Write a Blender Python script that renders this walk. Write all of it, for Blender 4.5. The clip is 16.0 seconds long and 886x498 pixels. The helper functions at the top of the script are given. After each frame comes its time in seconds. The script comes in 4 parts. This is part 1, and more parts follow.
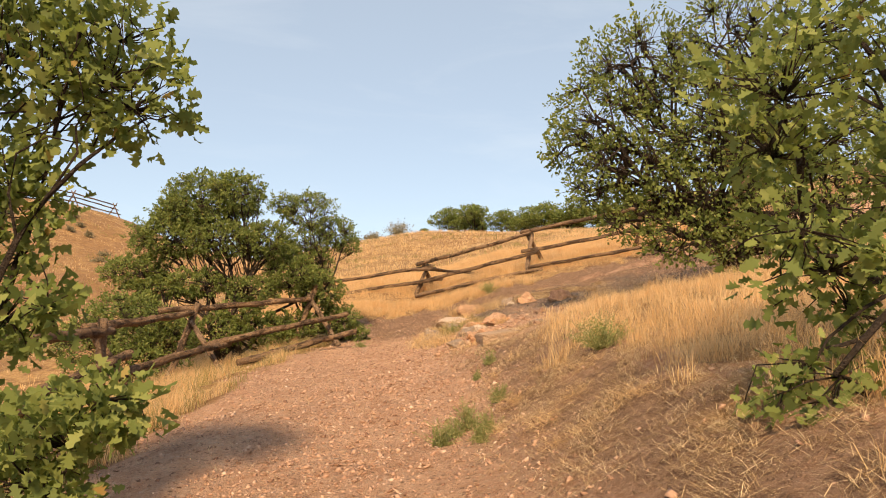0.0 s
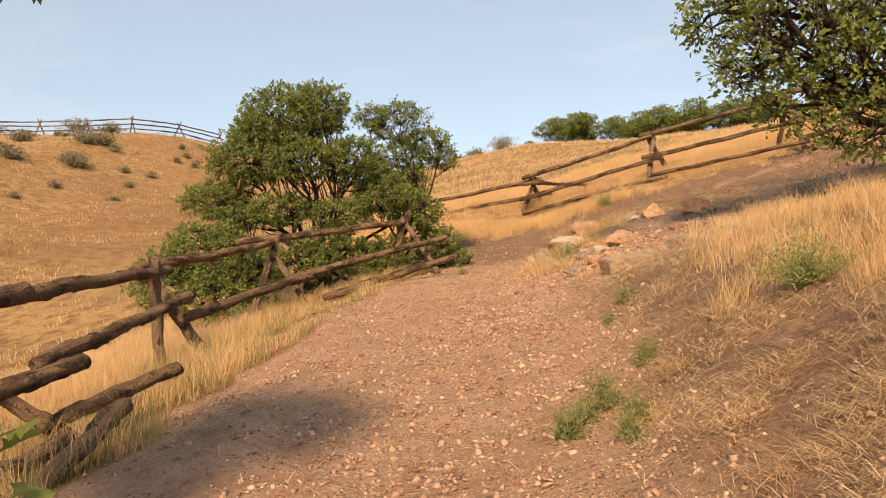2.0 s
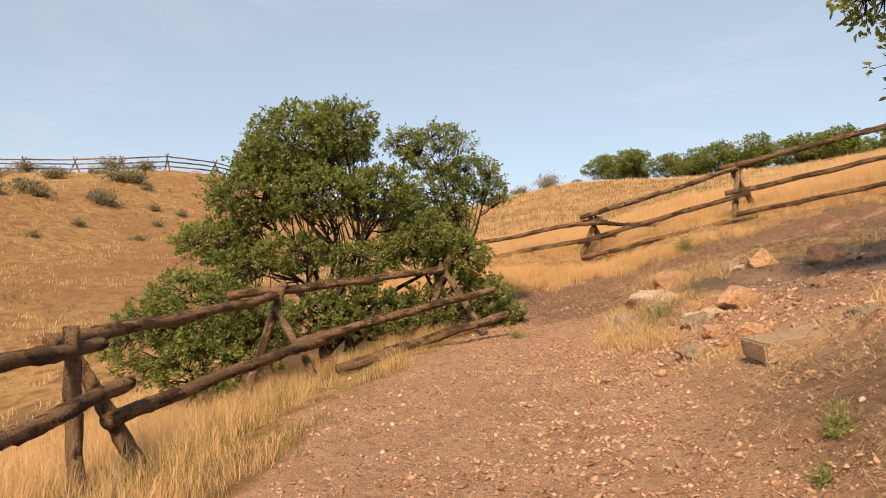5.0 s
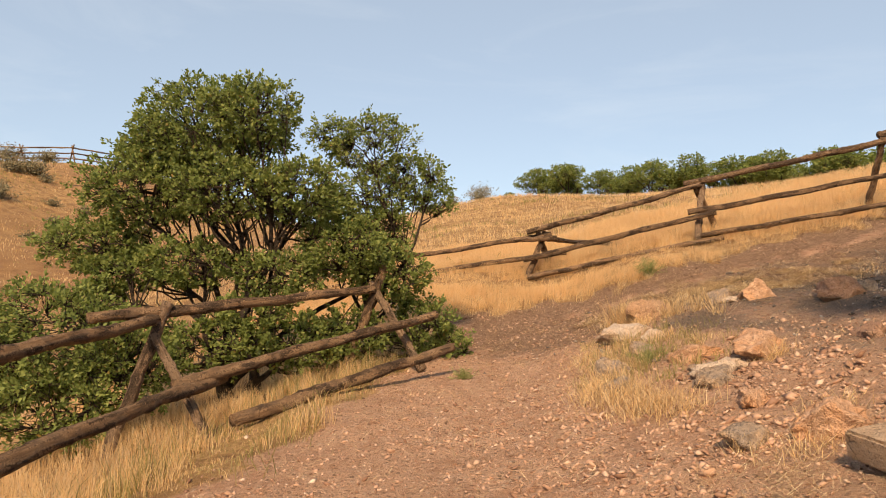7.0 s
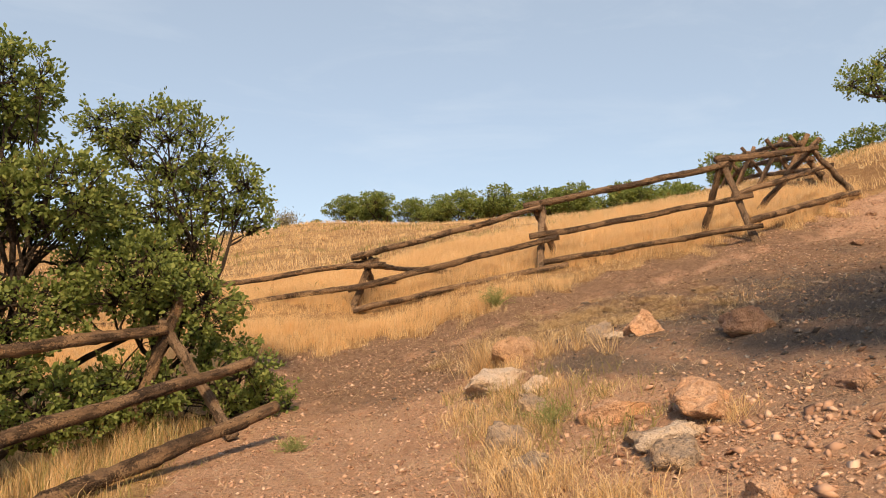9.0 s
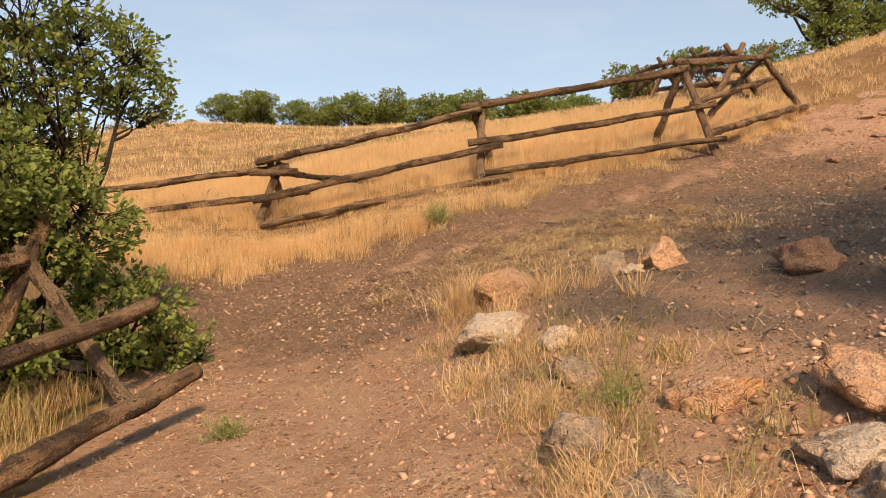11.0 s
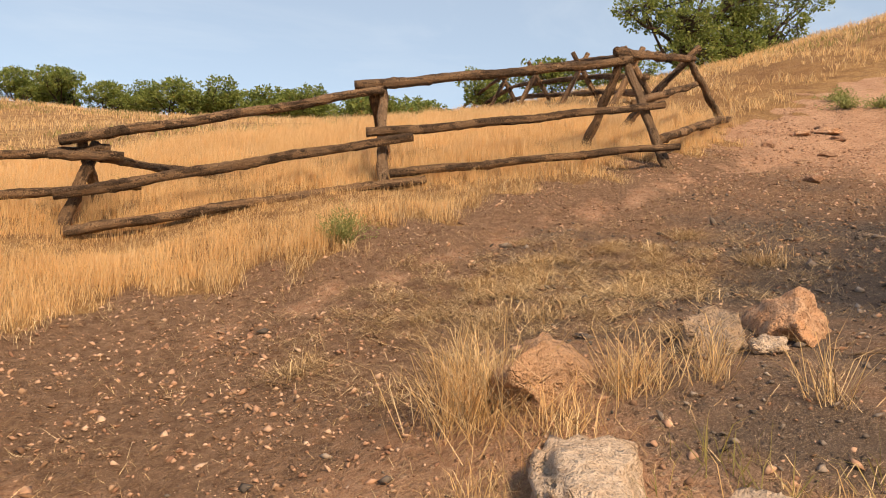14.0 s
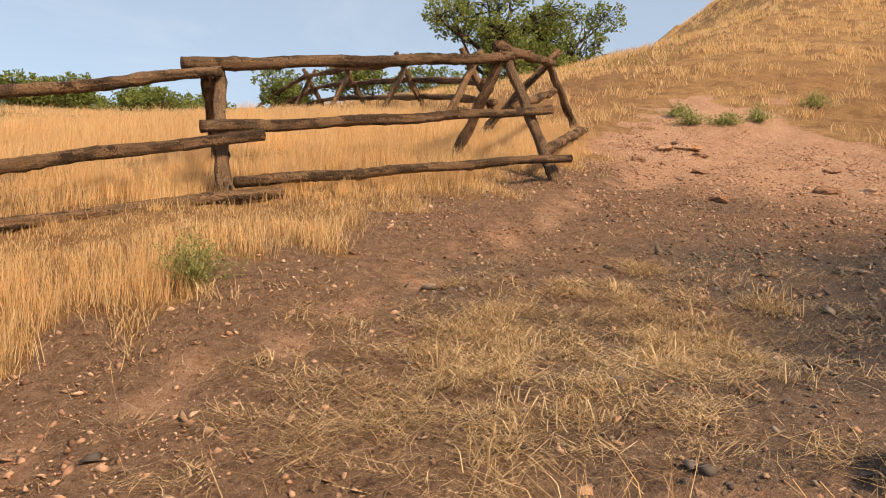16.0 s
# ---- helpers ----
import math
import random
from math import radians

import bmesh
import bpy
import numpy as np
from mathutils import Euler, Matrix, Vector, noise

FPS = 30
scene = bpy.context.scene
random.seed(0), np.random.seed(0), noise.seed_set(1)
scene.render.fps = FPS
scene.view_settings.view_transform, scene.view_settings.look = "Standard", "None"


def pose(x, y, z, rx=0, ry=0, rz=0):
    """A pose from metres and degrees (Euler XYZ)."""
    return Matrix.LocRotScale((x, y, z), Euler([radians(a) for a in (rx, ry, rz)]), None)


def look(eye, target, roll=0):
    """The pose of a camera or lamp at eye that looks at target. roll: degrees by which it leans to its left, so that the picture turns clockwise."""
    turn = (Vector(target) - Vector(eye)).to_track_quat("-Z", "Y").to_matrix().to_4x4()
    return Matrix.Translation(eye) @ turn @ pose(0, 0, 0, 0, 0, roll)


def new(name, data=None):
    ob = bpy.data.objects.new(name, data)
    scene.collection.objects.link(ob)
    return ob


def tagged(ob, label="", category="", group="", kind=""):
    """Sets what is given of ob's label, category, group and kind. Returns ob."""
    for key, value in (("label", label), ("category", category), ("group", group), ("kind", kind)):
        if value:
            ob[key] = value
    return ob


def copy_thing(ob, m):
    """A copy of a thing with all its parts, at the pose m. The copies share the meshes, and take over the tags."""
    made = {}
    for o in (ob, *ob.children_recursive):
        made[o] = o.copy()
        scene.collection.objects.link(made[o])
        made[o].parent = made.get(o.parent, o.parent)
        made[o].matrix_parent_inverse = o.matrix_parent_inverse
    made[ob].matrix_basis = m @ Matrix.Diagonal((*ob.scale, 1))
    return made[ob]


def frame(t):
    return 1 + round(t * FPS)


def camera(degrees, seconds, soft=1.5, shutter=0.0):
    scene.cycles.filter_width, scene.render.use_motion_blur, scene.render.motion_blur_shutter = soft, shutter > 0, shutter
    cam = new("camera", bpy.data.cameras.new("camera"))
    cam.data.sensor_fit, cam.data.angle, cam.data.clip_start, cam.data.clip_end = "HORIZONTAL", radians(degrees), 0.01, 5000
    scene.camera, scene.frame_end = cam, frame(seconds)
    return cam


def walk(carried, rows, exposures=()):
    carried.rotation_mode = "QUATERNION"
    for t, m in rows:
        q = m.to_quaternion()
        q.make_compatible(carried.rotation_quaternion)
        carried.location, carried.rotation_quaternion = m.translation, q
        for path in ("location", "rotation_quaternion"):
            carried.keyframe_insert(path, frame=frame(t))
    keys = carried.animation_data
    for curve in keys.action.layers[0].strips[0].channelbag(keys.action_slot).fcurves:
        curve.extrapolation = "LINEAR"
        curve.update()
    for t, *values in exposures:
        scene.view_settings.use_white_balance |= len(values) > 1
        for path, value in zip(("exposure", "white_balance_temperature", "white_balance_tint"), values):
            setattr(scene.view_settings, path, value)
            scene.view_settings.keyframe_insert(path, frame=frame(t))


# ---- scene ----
cam = camera(59.8, 16.0, soft=1.0)
MOOD = [(0.0, 1.06, 7700, 10), (2.5, 0.99, 7700, 10), (6.0, 0.93, 7500, 10), (11.0, 0.93, 7450, 10), (16.0, 0.95, 7350, 10)]
METRES, EYE, TILT, LEAN, TURN = 17.5, 1.5, 7.0, 0.0, 0.0
ROWS = [
    (0.0, 0.0, 0.0, 0.0, 0.0, 0.0, -0.0),
    (0.5, 0.0013, 0.0363, 0.0017, 0.33, -3.04, 2.79),
    (1.0, -0.0015, 0.0676, 0.0004, 4.18, -3.29, 3.86),
    (1.5, 0.0001, 0.0965, -0.0028, 6.25, -4.35, 4.31),
    (2.0, -0.0038, 0.1244, -0.0058, 7.81, -5.96, 2.84),
    (2.5, -0.0101, 0.1539, -0.0055, 7.95, -6.63, 0.79),
    (3.0, -0.0149, 0.1846, -0.0035, 12.41, -5.51, 2.74),
    (3.5, -0.0189, 0.2119, -0.0035, 11.39, -3.38, 3.7),
    (6.0, -0.0472, 0.359, -0.0106, 10.14, -2.87, 1.64),
    (6.5, -0.0548, 0.3929, -0.0082, 8.72, -3.71, 1.14),
    (7.0, -0.0651, 0.4205, -0.0113, 5.33, -2.22, 0.28),
    (7.5, -0.0714, 0.4477, -0.0139, 3.47, -0.97, 2.32),
    (8.0, -0.0813, 0.4818, -0.0178, 2.27, 0.39, -0.06),
    (8.5, -0.0845, 0.5147, -0.019, -4.34, 0.66, -0.74),
    (11.0, -0.1144, 0.6698, -0.0213, -18.53, -6.55, -1.76),
    (11.5, -0.1129, 0.6987, -0.0254, -26.21, -6.43, -3.05),
    (12.0, -0.1109, 0.733, -0.0281, -31.53, -5.87, -3.78),
    (12.5, -0.1099, 0.7662, -0.0291, -31.46, -5.37, -4.23),
    (13.0, -0.108, 0.7996, -0.0285, -30.93, -4.13, -4.17),
    (13.5, -0.1027, 0.8254, -0.031, -29.45, -5.33, -3.96),
    (14.0, -0.1025, 0.8544, -0.0315, -31.76, -5.29, -4.89),
    (14.5, -0.1012, 0.8869, -0.0338, -32.98, -4.76, -3.39),
    (15.0, -0.1007, 0.9183, -0.0351, -39.08, -2.74, -4.93),
    (15.5, -0.0895, 0.9506, -0.0354, -46.67, -2.75, -6.45),
    (16.0, -0.0789, 0.9802, -0.0325, -48.22, -3.24, -5.93),
]
walk(cam, [(t, pose(0, 0, EYE, TILT, LEAN, TURN) @ pose(METRES * x, METRES * y, METRES * z, 90 + pitch, roll, yaw)) for t, x, y, z, yaw, pitch, roll in ROWS], MOOD)

# ---- world and sun ----
SUN_ELEVATION, SUN_AZIMUTH = radians(40), radians(184)   # azimuth: clockwise from +y, towards which the sun stands
world = bpy.data.worlds.new("sky")
scene.world = world
world.use_nodes = True
wn = world.node_tree.nodes
sky = wn.new("ShaderNodeTexSky")
sky.sky_type, sky.sun_disc = "NISHITA", False
sky.sun_elevation, sky.sun_rotation = SUN_ELEVATION, SUN_AZIMUTH
sky.altitude, sky.air_density, sky.dust_density, sky.ozone_density = 1500, 1.0, 1.6, 1.6
haze = wn.new("ShaderNodeMix")
haze.data_type = "RGBA"
haze.inputs[0].default_value, haze.inputs[7].default_value = 0.6, (2.25, 2.75, 3.42, 1)   # thin smoke over the whole sky
world.node_tree.links.new(sky.outputs[0], haze.inputs[6])
streak = wn.new("ShaderNodeMapping")   # faint high cloud, drawn out along the horizon
streak.inputs["Scale"].default_value, streak.inputs["Rotation"].default_value = (1.6, 3.4, 7.0), (0.0, 0.25, 0.5)
world.node_tree.links.new(wn.new("ShaderNodeTexCoord").outputs["Generated"], streak.inputs[0])
wisp = wn.new("ShaderNodeTexNoise")
wisp.inputs["Scale"].default_value, wisp.inputs["Detail"].default_value, wisp.inputs["Roughness"].default_value, wisp.inputs["Distortion"].default_value = 1.7, 9, 0.62, 0.5
world.node_tree.links.new(streak.outputs[0], wisp.inputs["Vector"])
thin = wn.new("ShaderNodeMapRange")
thin.inputs[1].default_value, thin.inputs[2].default_value, thin.inputs[4].default_value = 0.50, 0.80, 0.16
world.node_tree.links.new(wisp.outputs["Fac"], thin.inputs[0])
cloud = wn.new("ShaderNodeMix")
cloud.data_type = "RGBA"
cloud.inputs[7].default_value = (4.3, 4.75, 5.3, 1)
world.node_tree.links.new(thin.outputs[0], cloud.inputs[0])
world.node_tree.links.new(haze.outputs[2], cloud.inputs[6])
world.node_tree.links.new(cloud.outputs[2], wn["Background"].inputs[0])
wn["Background"].inputs[1].default_value = 0.118
sun = new("sun", bpy.data.lights.new("sun", "SUN"))
sun.data.energy, sun.data.angle, sun.data.color = 3.45, radians(7.0), (1.0, 0.76, 0.51)
sun_way = Vector((math.sin(SUN_AZIMUTH) * math.cos(SUN_ELEVATION), math.cos(SUN_AZIMUTH) * math.cos(SUN_ELEVATION), math.sin(SUN_ELEVATION)))
sun.matrix_world = look(sun_way * 50, (0, 0, 0))


# ---- materials ----
def material(name, roughness=0.9, specular=0.2):
    m = bpy.data.materials.new(name)
    m.use_nodes = True
    b = m.node_tree.nodes["Principled BSDF"]
    b.inputs["Roughness"].default_value = roughness
    b.inputs["Specular IOR Level"].default_value = specular
    return m, m.node_tree.nodes, m.node_tree.links, b


def tex_noise(n, l, scale, detail=5, vector=None, rough=0.6):
    t = n.new("ShaderNodeTexNoise")
    t.inputs["Scale"].default_value, t.inputs["Detail"].default_value, t.inputs["Roughness"].default_value = scale, detail, rough
    if vector is not None:
        l.new(vector, t.inputs["Vector"])
    return t.outputs["Fac"]


def ramp(n, l, fac, stops):
    r = n.new("ShaderNodeValToRGB")
    while len(r.color_ramp.elements) < len(stops):
        r.color_ramp.elements.new(0.5)
    for e, (p, c) in zip(r.color_ramp.elements, stops):
        e.position, e.color = p, (*c, 1) if len(c) == 3 else c
    l.new(fac, r.inputs[0])
    return r.outputs[0]


def mix(n, l, fac, a, b, mode="MIX"):
    m = n.new("ShaderNodeMix")
    m.data_type, m.blend_type = "RGBA", mode
    for sock, v in ((m.inputs[0], fac), (m.inputs[6], a), (m.inputs[7], b)):
        if isinstance(v, (int, float)):
            sock.default_value = v
        elif isinstance(v, tuple):
            sock.default_value = (*v, 1)
        else:
            l.new(v, sock)
    return m.outputs[2]


def maths(n, l, op, a, b=0.0, clamp=False):
    m = n.new("ShaderNodeMath")
    m.operation, m.use_clamp = op, clamp
    for sock, v in ((m.inputs[0], a), (m.inputs[1], b)):
        if isinstance(v, (int, float)):
            sock.default_value = v
        else:
            l.new(v, sock)
    return m.outputs[0]


def bump(n, l, b, height, strength, distance):
    k = n.new("ShaderNodeBump")
    k.inputs["Strength"].default_value, k.inputs["Distance"].default_value = strength, distance
    l.new(height, k.inputs["Height"])
    l.new(k.outputs[0], b.inputs["Normal"])


def place_of(n):
    return n.new("ShaderNodeTexCoord").outputs["Object"]


def attribute(n, name):
    a = n.new("ShaderNodeAttribute")
    a.attribute_name = name
    return a.outputs["Fac"]


def ground_material():
    m, n, l, b = material("earth", 0.95, 0.1)
    p = place_of(n)
    big, mid, fine, tiny = (tex_noise(n, l, s, 6, p) for s in (0.35, 2.2, 14.0, 70.0))
    dirt = mix(n, l, ramp(n, l, mid, [(0.36, (0, 0, 0)), (0.64, (1, 1, 1))]), (0.43, 0.225, 0.138), (0.66, 0.40, 0.265))
    dirt = mix(n, l, ramp(n, l, fine, [(0.35, (0, 0, 0)), (0.75, (1, 1, 1))]), dirt, (0.64, 0.42, 0.30))
    dirt = mix(n, l, ramp(n, l, tiny, [(0.30, (0.5, 0.5, 0.5)), (0.56, (0, 0, 0))]), dirt, (0.19, 0.11, 0.07))
    cells = n.new("ShaderNodeTexVoronoi")
    cells.inputs["Scale"].default_value = 24.0
    l.new(p, cells.inputs["Vector"])
    chip = ramp(n, l, cells.outputs["Distance"], [(0.30, (1, 1, 1)), (0.44, (0, 0, 0))])
    tone = n.new("ShaderNodeSeparateColor")
    l.new(cells.outputs["Color"], tone.inputs[0])
    shade = ramp(n, l, tone.outputs[0], [(0.0, (0.20, 0.115, 0.075)), (0.5, (0.40, 0.25, 0.165)), (1.0, (0.60, 0.44, 0.33))])
    some = ramp(n, l, maths(n, l, "ADD", tone.outputs[1], maths(n, l, "MULTIPLY", maths(n, l, "SUBTRACT", mid, 0.5), 1.6)), [(0.42, (0, 0, 0)), (0.55, (1, 1, 1))])
    stones = maths(n, l, "MULTIPLY", chip, some)
    dirt = mix(n, l, maths(n, l, "MULTIPLY", stones, 0.85), dirt, shade)
    loam = mix(n, l, ramp(n, l, fine, [(0.35, (0, 0, 0)), (0.68, (1, 1, 1))]), (0.165, 0.096, 0.063), (0.32, 0.205, 0.142))
    loam = mix(n, l, ramp(n, l, tiny, [(0.56, (0, 0, 0)), (0.68, (0.8, 0.8, 0.8))]), loam, (0.38, 0.25, 0.165))
    dry = maths(n, l, "ADD", attribute(n, "loam"), maths(n, l, "MULTIPLY", maths(n, l, "SUBTRACT", mid, 0.5), 1.3))
    dirt = mix(n, l, ramp(n, l, dry, [(0.25, (0, 0, 0)), (0.75, (1, 1, 1))]), dirt, loam)
    # grey gravel, kept extra dark to carry the slope oak's shade in its colour
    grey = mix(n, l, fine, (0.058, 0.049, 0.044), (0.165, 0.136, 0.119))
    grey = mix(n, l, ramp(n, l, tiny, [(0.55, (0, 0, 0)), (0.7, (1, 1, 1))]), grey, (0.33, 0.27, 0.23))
    straw = mix(n, l, ramp(n, l, fine, [(0.3, (0, 0, 0)), (0.7, (1, 1, 1))]), (0.30, 0.175, 0.078), (0.60, 0.39, 0.18))
    straw = mix(n, l, ramp(n, l, mid, [(0.36, (1, 1, 1)), (0.56, (0, 0, 0))]), straw, (0.21, 0.115, 0.055))
    straw = mix(n, l, ramp(n, l, big, [(0.50, (0, 0, 0)), (0.66, (0.75, 0.75, 0.75))]), straw, (0.27, 0.165, 0.085))
    straw = mix(n, l, ramp(n, l, tex_noise(n, l, 0.07, 5, p), [(0.42, (0, 0, 0)), (0.62, (0.7, 0.7, 0.7))]), straw, (0.25, 0.13, 0.06))
    g = maths(n, l, "ADD", attribute(n, "grey"), maths(n, l, "MULTIPLY", maths(n, l, "SUBTRACT", mid, 0.5), 0.9))
    t = maths(n, l, "ADD", attribute(n, "grass"), maths(n, l, "MULTIPLY", maths(n, l, "SUBTRACT", mid, 0.5), 1.1))
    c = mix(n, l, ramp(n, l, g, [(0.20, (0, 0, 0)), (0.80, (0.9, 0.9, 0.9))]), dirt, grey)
    c = mix(n, l, ramp(n, l, t, [(0.38, (0, 0, 0)), (0.62, (1, 1, 1))]), c, straw)
    grit = tex_noise(n, l, 190.0, 3, p, 0.7)
    c = mix(n, l, ramp(n, l, grit, [(0.35, (0.6, 0.6, 0.6)), (0.46, (0, 0, 0))]), c, (0.13, 0.072, 0.046))
    c = mix(n, l, ramp(n, l, grit, [(0.57, (0, 0, 0)), (0.66, (0.7, 0.7, 0.7))]), c, (0.58, 0.42, 0.30))
    l.new(c, b.inputs["Base Color"])
    bump(n, l, b, maths(n, l, "ADD", maths(n, l, "ADD", fine, maths(n, l, "MULTIPLY", stones, 0.35)), maths(n, l, "ADD", maths(n, l, "MULTIPLY", tiny, 0.6), maths(n, l, "MULTIPLY", grit, 0.45))), 1.0, 0.05)
    return m


def island_material(name, stops, roughness=0.85, back=None, big=0.5, through_light=0.36):
    m, n, l, b = material(name, roughness, 0.25)
    r = n.new("ShaderNodeNewGeometry").outputs["Random Per Island"]
    c = ramp(n, l, r, stops)
    k = tex_noise(n, l, big, 3, place_of(n))
    c = mix(n, l, ramp(n, l, k, [(0.35, (0.45, 0.45, 0.45)), (0.7, (0, 0, 0))]), c, stops[0][1])
    l.new(c, b.inputs["Base Color"])
    if back is not None:
        tr = n.new("ShaderNodeBsdfTranslucent")
        l.new(mix(n, l, 0.5, c, back), tr.inputs[0])
        ms = n.new("ShaderNodeMixShader")
        ms.inputs[0].default_value = through_light
        l.new(b.outputs[0], ms.inputs[1])
        l.new(tr.outputs[0], ms.inputs[2])
        l.new(ms.outputs[0], n["Material Output"].inputs[0])
    return m


def wood_material(name, dark, light, worn, pale):
    """Bark where the mesh says so, bare grained wood elsewhere."""
    m, n, l, b = material(name, 0.88, 0.15)
    p = place_of(n)
    s = n.new("ShaderNodeMapping")
    s.inputs["Scale"].default_value = (1.8, 26, 26)
    l.new(p, s.inputs[0])
    grain, blot, tiny = tex_noise(n, l, 1.0, 8, s.outputs[0], 0.7), tex_noise(n, l, 7, 5, p), tex_noise(n, l, 55, 5, p, 0.7)
    bark = mix(n, l, ramp(n, l, blot, [(0.35, (0, 0, 0)), (0.65, (1, 1, 1))]), dark, light)
    bark = mix(n, l, ramp(n, l, tiny, [(0.40, (1, 1, 1)), (0.54, (0, 0, 0))]), bark, tuple(v * 0.25 for v in dark))
    wood = mix(n, l, ramp(n, l, grain, [(0.40, (0, 0, 0)), (0.60, (1, 1, 1))]), worn, pale)
    wood = mix(n, l, ramp(n, l, grain, [(0.28, (1, 1, 1)), (0.40, (0, 0, 0))]), wood, tuple(v * 0.8 for v in light))
    wood = mix(n, l, ramp(n, l, blot, [(0.50, (0, 0, 0)), (0.66, (0.7, 0.7, 0.7))]), wood, light)
    rag = maths(n, l, "ADD", maths(n, l, "MULTIPLY", maths(n, l, "SUBTRACT", grain, 0.5), 1.5), maths(n, l, "MULTIPLY", maths(n, l, "SUBTRACT", tiny, 0.5), 1.5))
    k = maths(n, l, "ADD", maths(n, l, "MULTIPLY", attribute(n, "bark"), 0.38), maths(n, l, "ADD", maths(n, l, "MULTIPLY", rag, 1.35), 0.31))
    c = mix(n, l, ramp(n, l, k, [(0.42, (0, 0, 0)), (0.58, (1, 1, 1))]), wood, bark)
    shift = n.new("ShaderNodeObjectInfo").outputs["Random"]
    c = mix(n, l, maths(n, l, "MULTIPLY", shift, 0.28), c, dark)
    l.new(c, b.inputs["Base Color"])
    bump(n, l, b, maths(n, l, "ADD", maths(n, l, "MULTIPLY", grain, 0.6), maths(n, l, "ADD", tiny, k)), 1.0, 0.028)
    return m


def rock_material(name, low, high, stain):
    m, n, l, b = material(name, 0.9, 0.2)
    p = place_of(n)
    mid, fine, tiny = tex_noise(n, l, 5, 6, p), tex_noise(n, l, 22, 6, p), tex_noise(n, l, 90, 4, p)
    c = mix(n, l, ramp(n, l, fine, [(0.3, (0, 0, 0)), (0.7, (1, 1, 1))]), low, high)
    c = mix(n, l, ramp(n, l, mid, [(0.45, (0, 0, 0)), (0.62, (1, 1, 1))]), c, stain)
    c = mix(n, l, ramp(n, l, tiny, [(0.32, (0.8, 0.8, 0.8)), (0.46, (0, 0, 0))]), c, tuple(v * 0.35 for v in low))
    bend = n.new("ShaderNodeVectorMath")
    bend.operation = "MULTIPLY_ADD"
    warp = n.new("ShaderNodeTexNoise")
    warp.inputs["Scale"].default_value = 6.0
    l.new(p, warp.inputs["Vector"])
    l.new(warp.outputs["Color"], bend.inputs[0])
    bend.inputs[1].default_value = (0.22, 0.22, 0.22)
    l.new(p, bend.inputs[2])
    split = n.new("ShaderNodeTexVoronoi")
    split.feature, split.inputs["Scale"].default_value = "DISTANCE_TO_EDGE", 4.5
    l.new(bend.outputs[0], split.inputs["Vector"])
    crack = ramp(n, l, split.outputs["Distance"], [(0.0, (1, 1, 1)), (0.03, (0, 0, 0))])
    crack = maths(n, l, "MULTIPLY", crack, ramp(n, l, mid, [(0.46, (0, 0, 0)), (0.62, (0.7, 0.7, 0.7))]))
    c = mix(n, l, crack, c, tuple(v * 0.3 for v in low))
    l.new(c, b.inputs["Base Color"])
    bump(n, l, b, maths(n, l, "SUBTRACT", maths(n, l, "ADD", maths(n, l, "ADD", fine, mid), maths(n, l, "MULTIPLY", tiny, 0.4)), maths(n, l, "MULTIPLY", crack, 0.5)), 1.0, 0.055)
    return m


EARTH = ground_material()
STRAW = island_material("dry_grass", [(0.0, (0.54, 0.34, 0.17)), (0.35, (0.78, 0.535, 0.285)), (0.75, (0.88, 0.655, 0.375)), (1.0, (0.92, 0.765, 0.51))], 0.7, (0.92, 0.65, 0.32), 0.8, 0.5)
GREENGRASS = island_material("fading_grass", [(0.0, (0.16, 0.15, 0.055)), (0.5, (0.32, 0.26, 0.10)), (1.0, (0.52, 0.40, 0.19))], 0.7, (0.4, 0.35, 0.1), 0.8)
LITTER = island_material("fallen_straw", [(0.0, (0.28, 0.18, 0.095)), (0.5, (0.58, 0.415, 0.235)), (1.0, (0.82, 0.65, 0.42))], 0.8, None, 0.8)
LEAF = island_material("oak_leaf", [(0.0, (0.11, 0.145, 0.042)), (0.45, (0.195, 0.24, 0.07)), (0.8, (0.27, 0.31, 0.095)), (0.985, (0.36, 0.38, 0.13)), (1.0, (0.40, 0.20, 0.07))], 0.68, (0.26, 0.34, 0.07), 1.2, 0.42)
SAGE = island_material("sage_leaf", [(0.0, (0.12, 0.11, 0.065)), (0.5, (0.20, 0.175, 0.105)), (1.0, (0.30, 0.255, 0.16))], 0.8, None, 1.2)
WEED = island_material("weed_leaf", [(0.0, (0.20, 0.22, 0.085)), (0.6, (0.34, 0.35, 0.14)), (1.0, (0.52, 0.48, 0.23))], 0.8, (0.34, 0.40, 0.13), 1.2, 0.45)
PEBBLE = island_material("pebble", [(0.0, (0.19, 0.10, 0.066)), (0.4, (0.42, 0.255, 0.175)), (0.85, (0.53, 0.345, 0.245)), (1.0, (0.64, 0.47, 0.365))], 0.9, None, 3.0)
GREYPEBBLE = island_material("grey_pebble", [(0.0, (0.06, 0.05, 0.045)), (0.6, (0.20, 0.165, 0.145)), (0.93, (0.33, 0.27, 0.23)), (1.0, (0.56, 0.47, 0.40))], 0.9, None, 3.0)
LOG = wood_material("weathered_log", (0.075, 0.050, 0.036), (0.22, 0.145, 0.098), (0.26, 0.155, 0.09), (0.54, 0.35, 0.21))
PALELOG = wood_material("barkless_log", (0.06, 0.042, 0.032), (0.21, 0.145, 0.102), (0.28, 0.18, 0.115), (0.48, 0.34, 0.235))
BARK = wood_material("oak_bark", (0.022, 0.016, 0.013), (0.10, 0.072, 0.055), (0.05, 0.037, 0.03), (0.12, 0.09, 0.07))
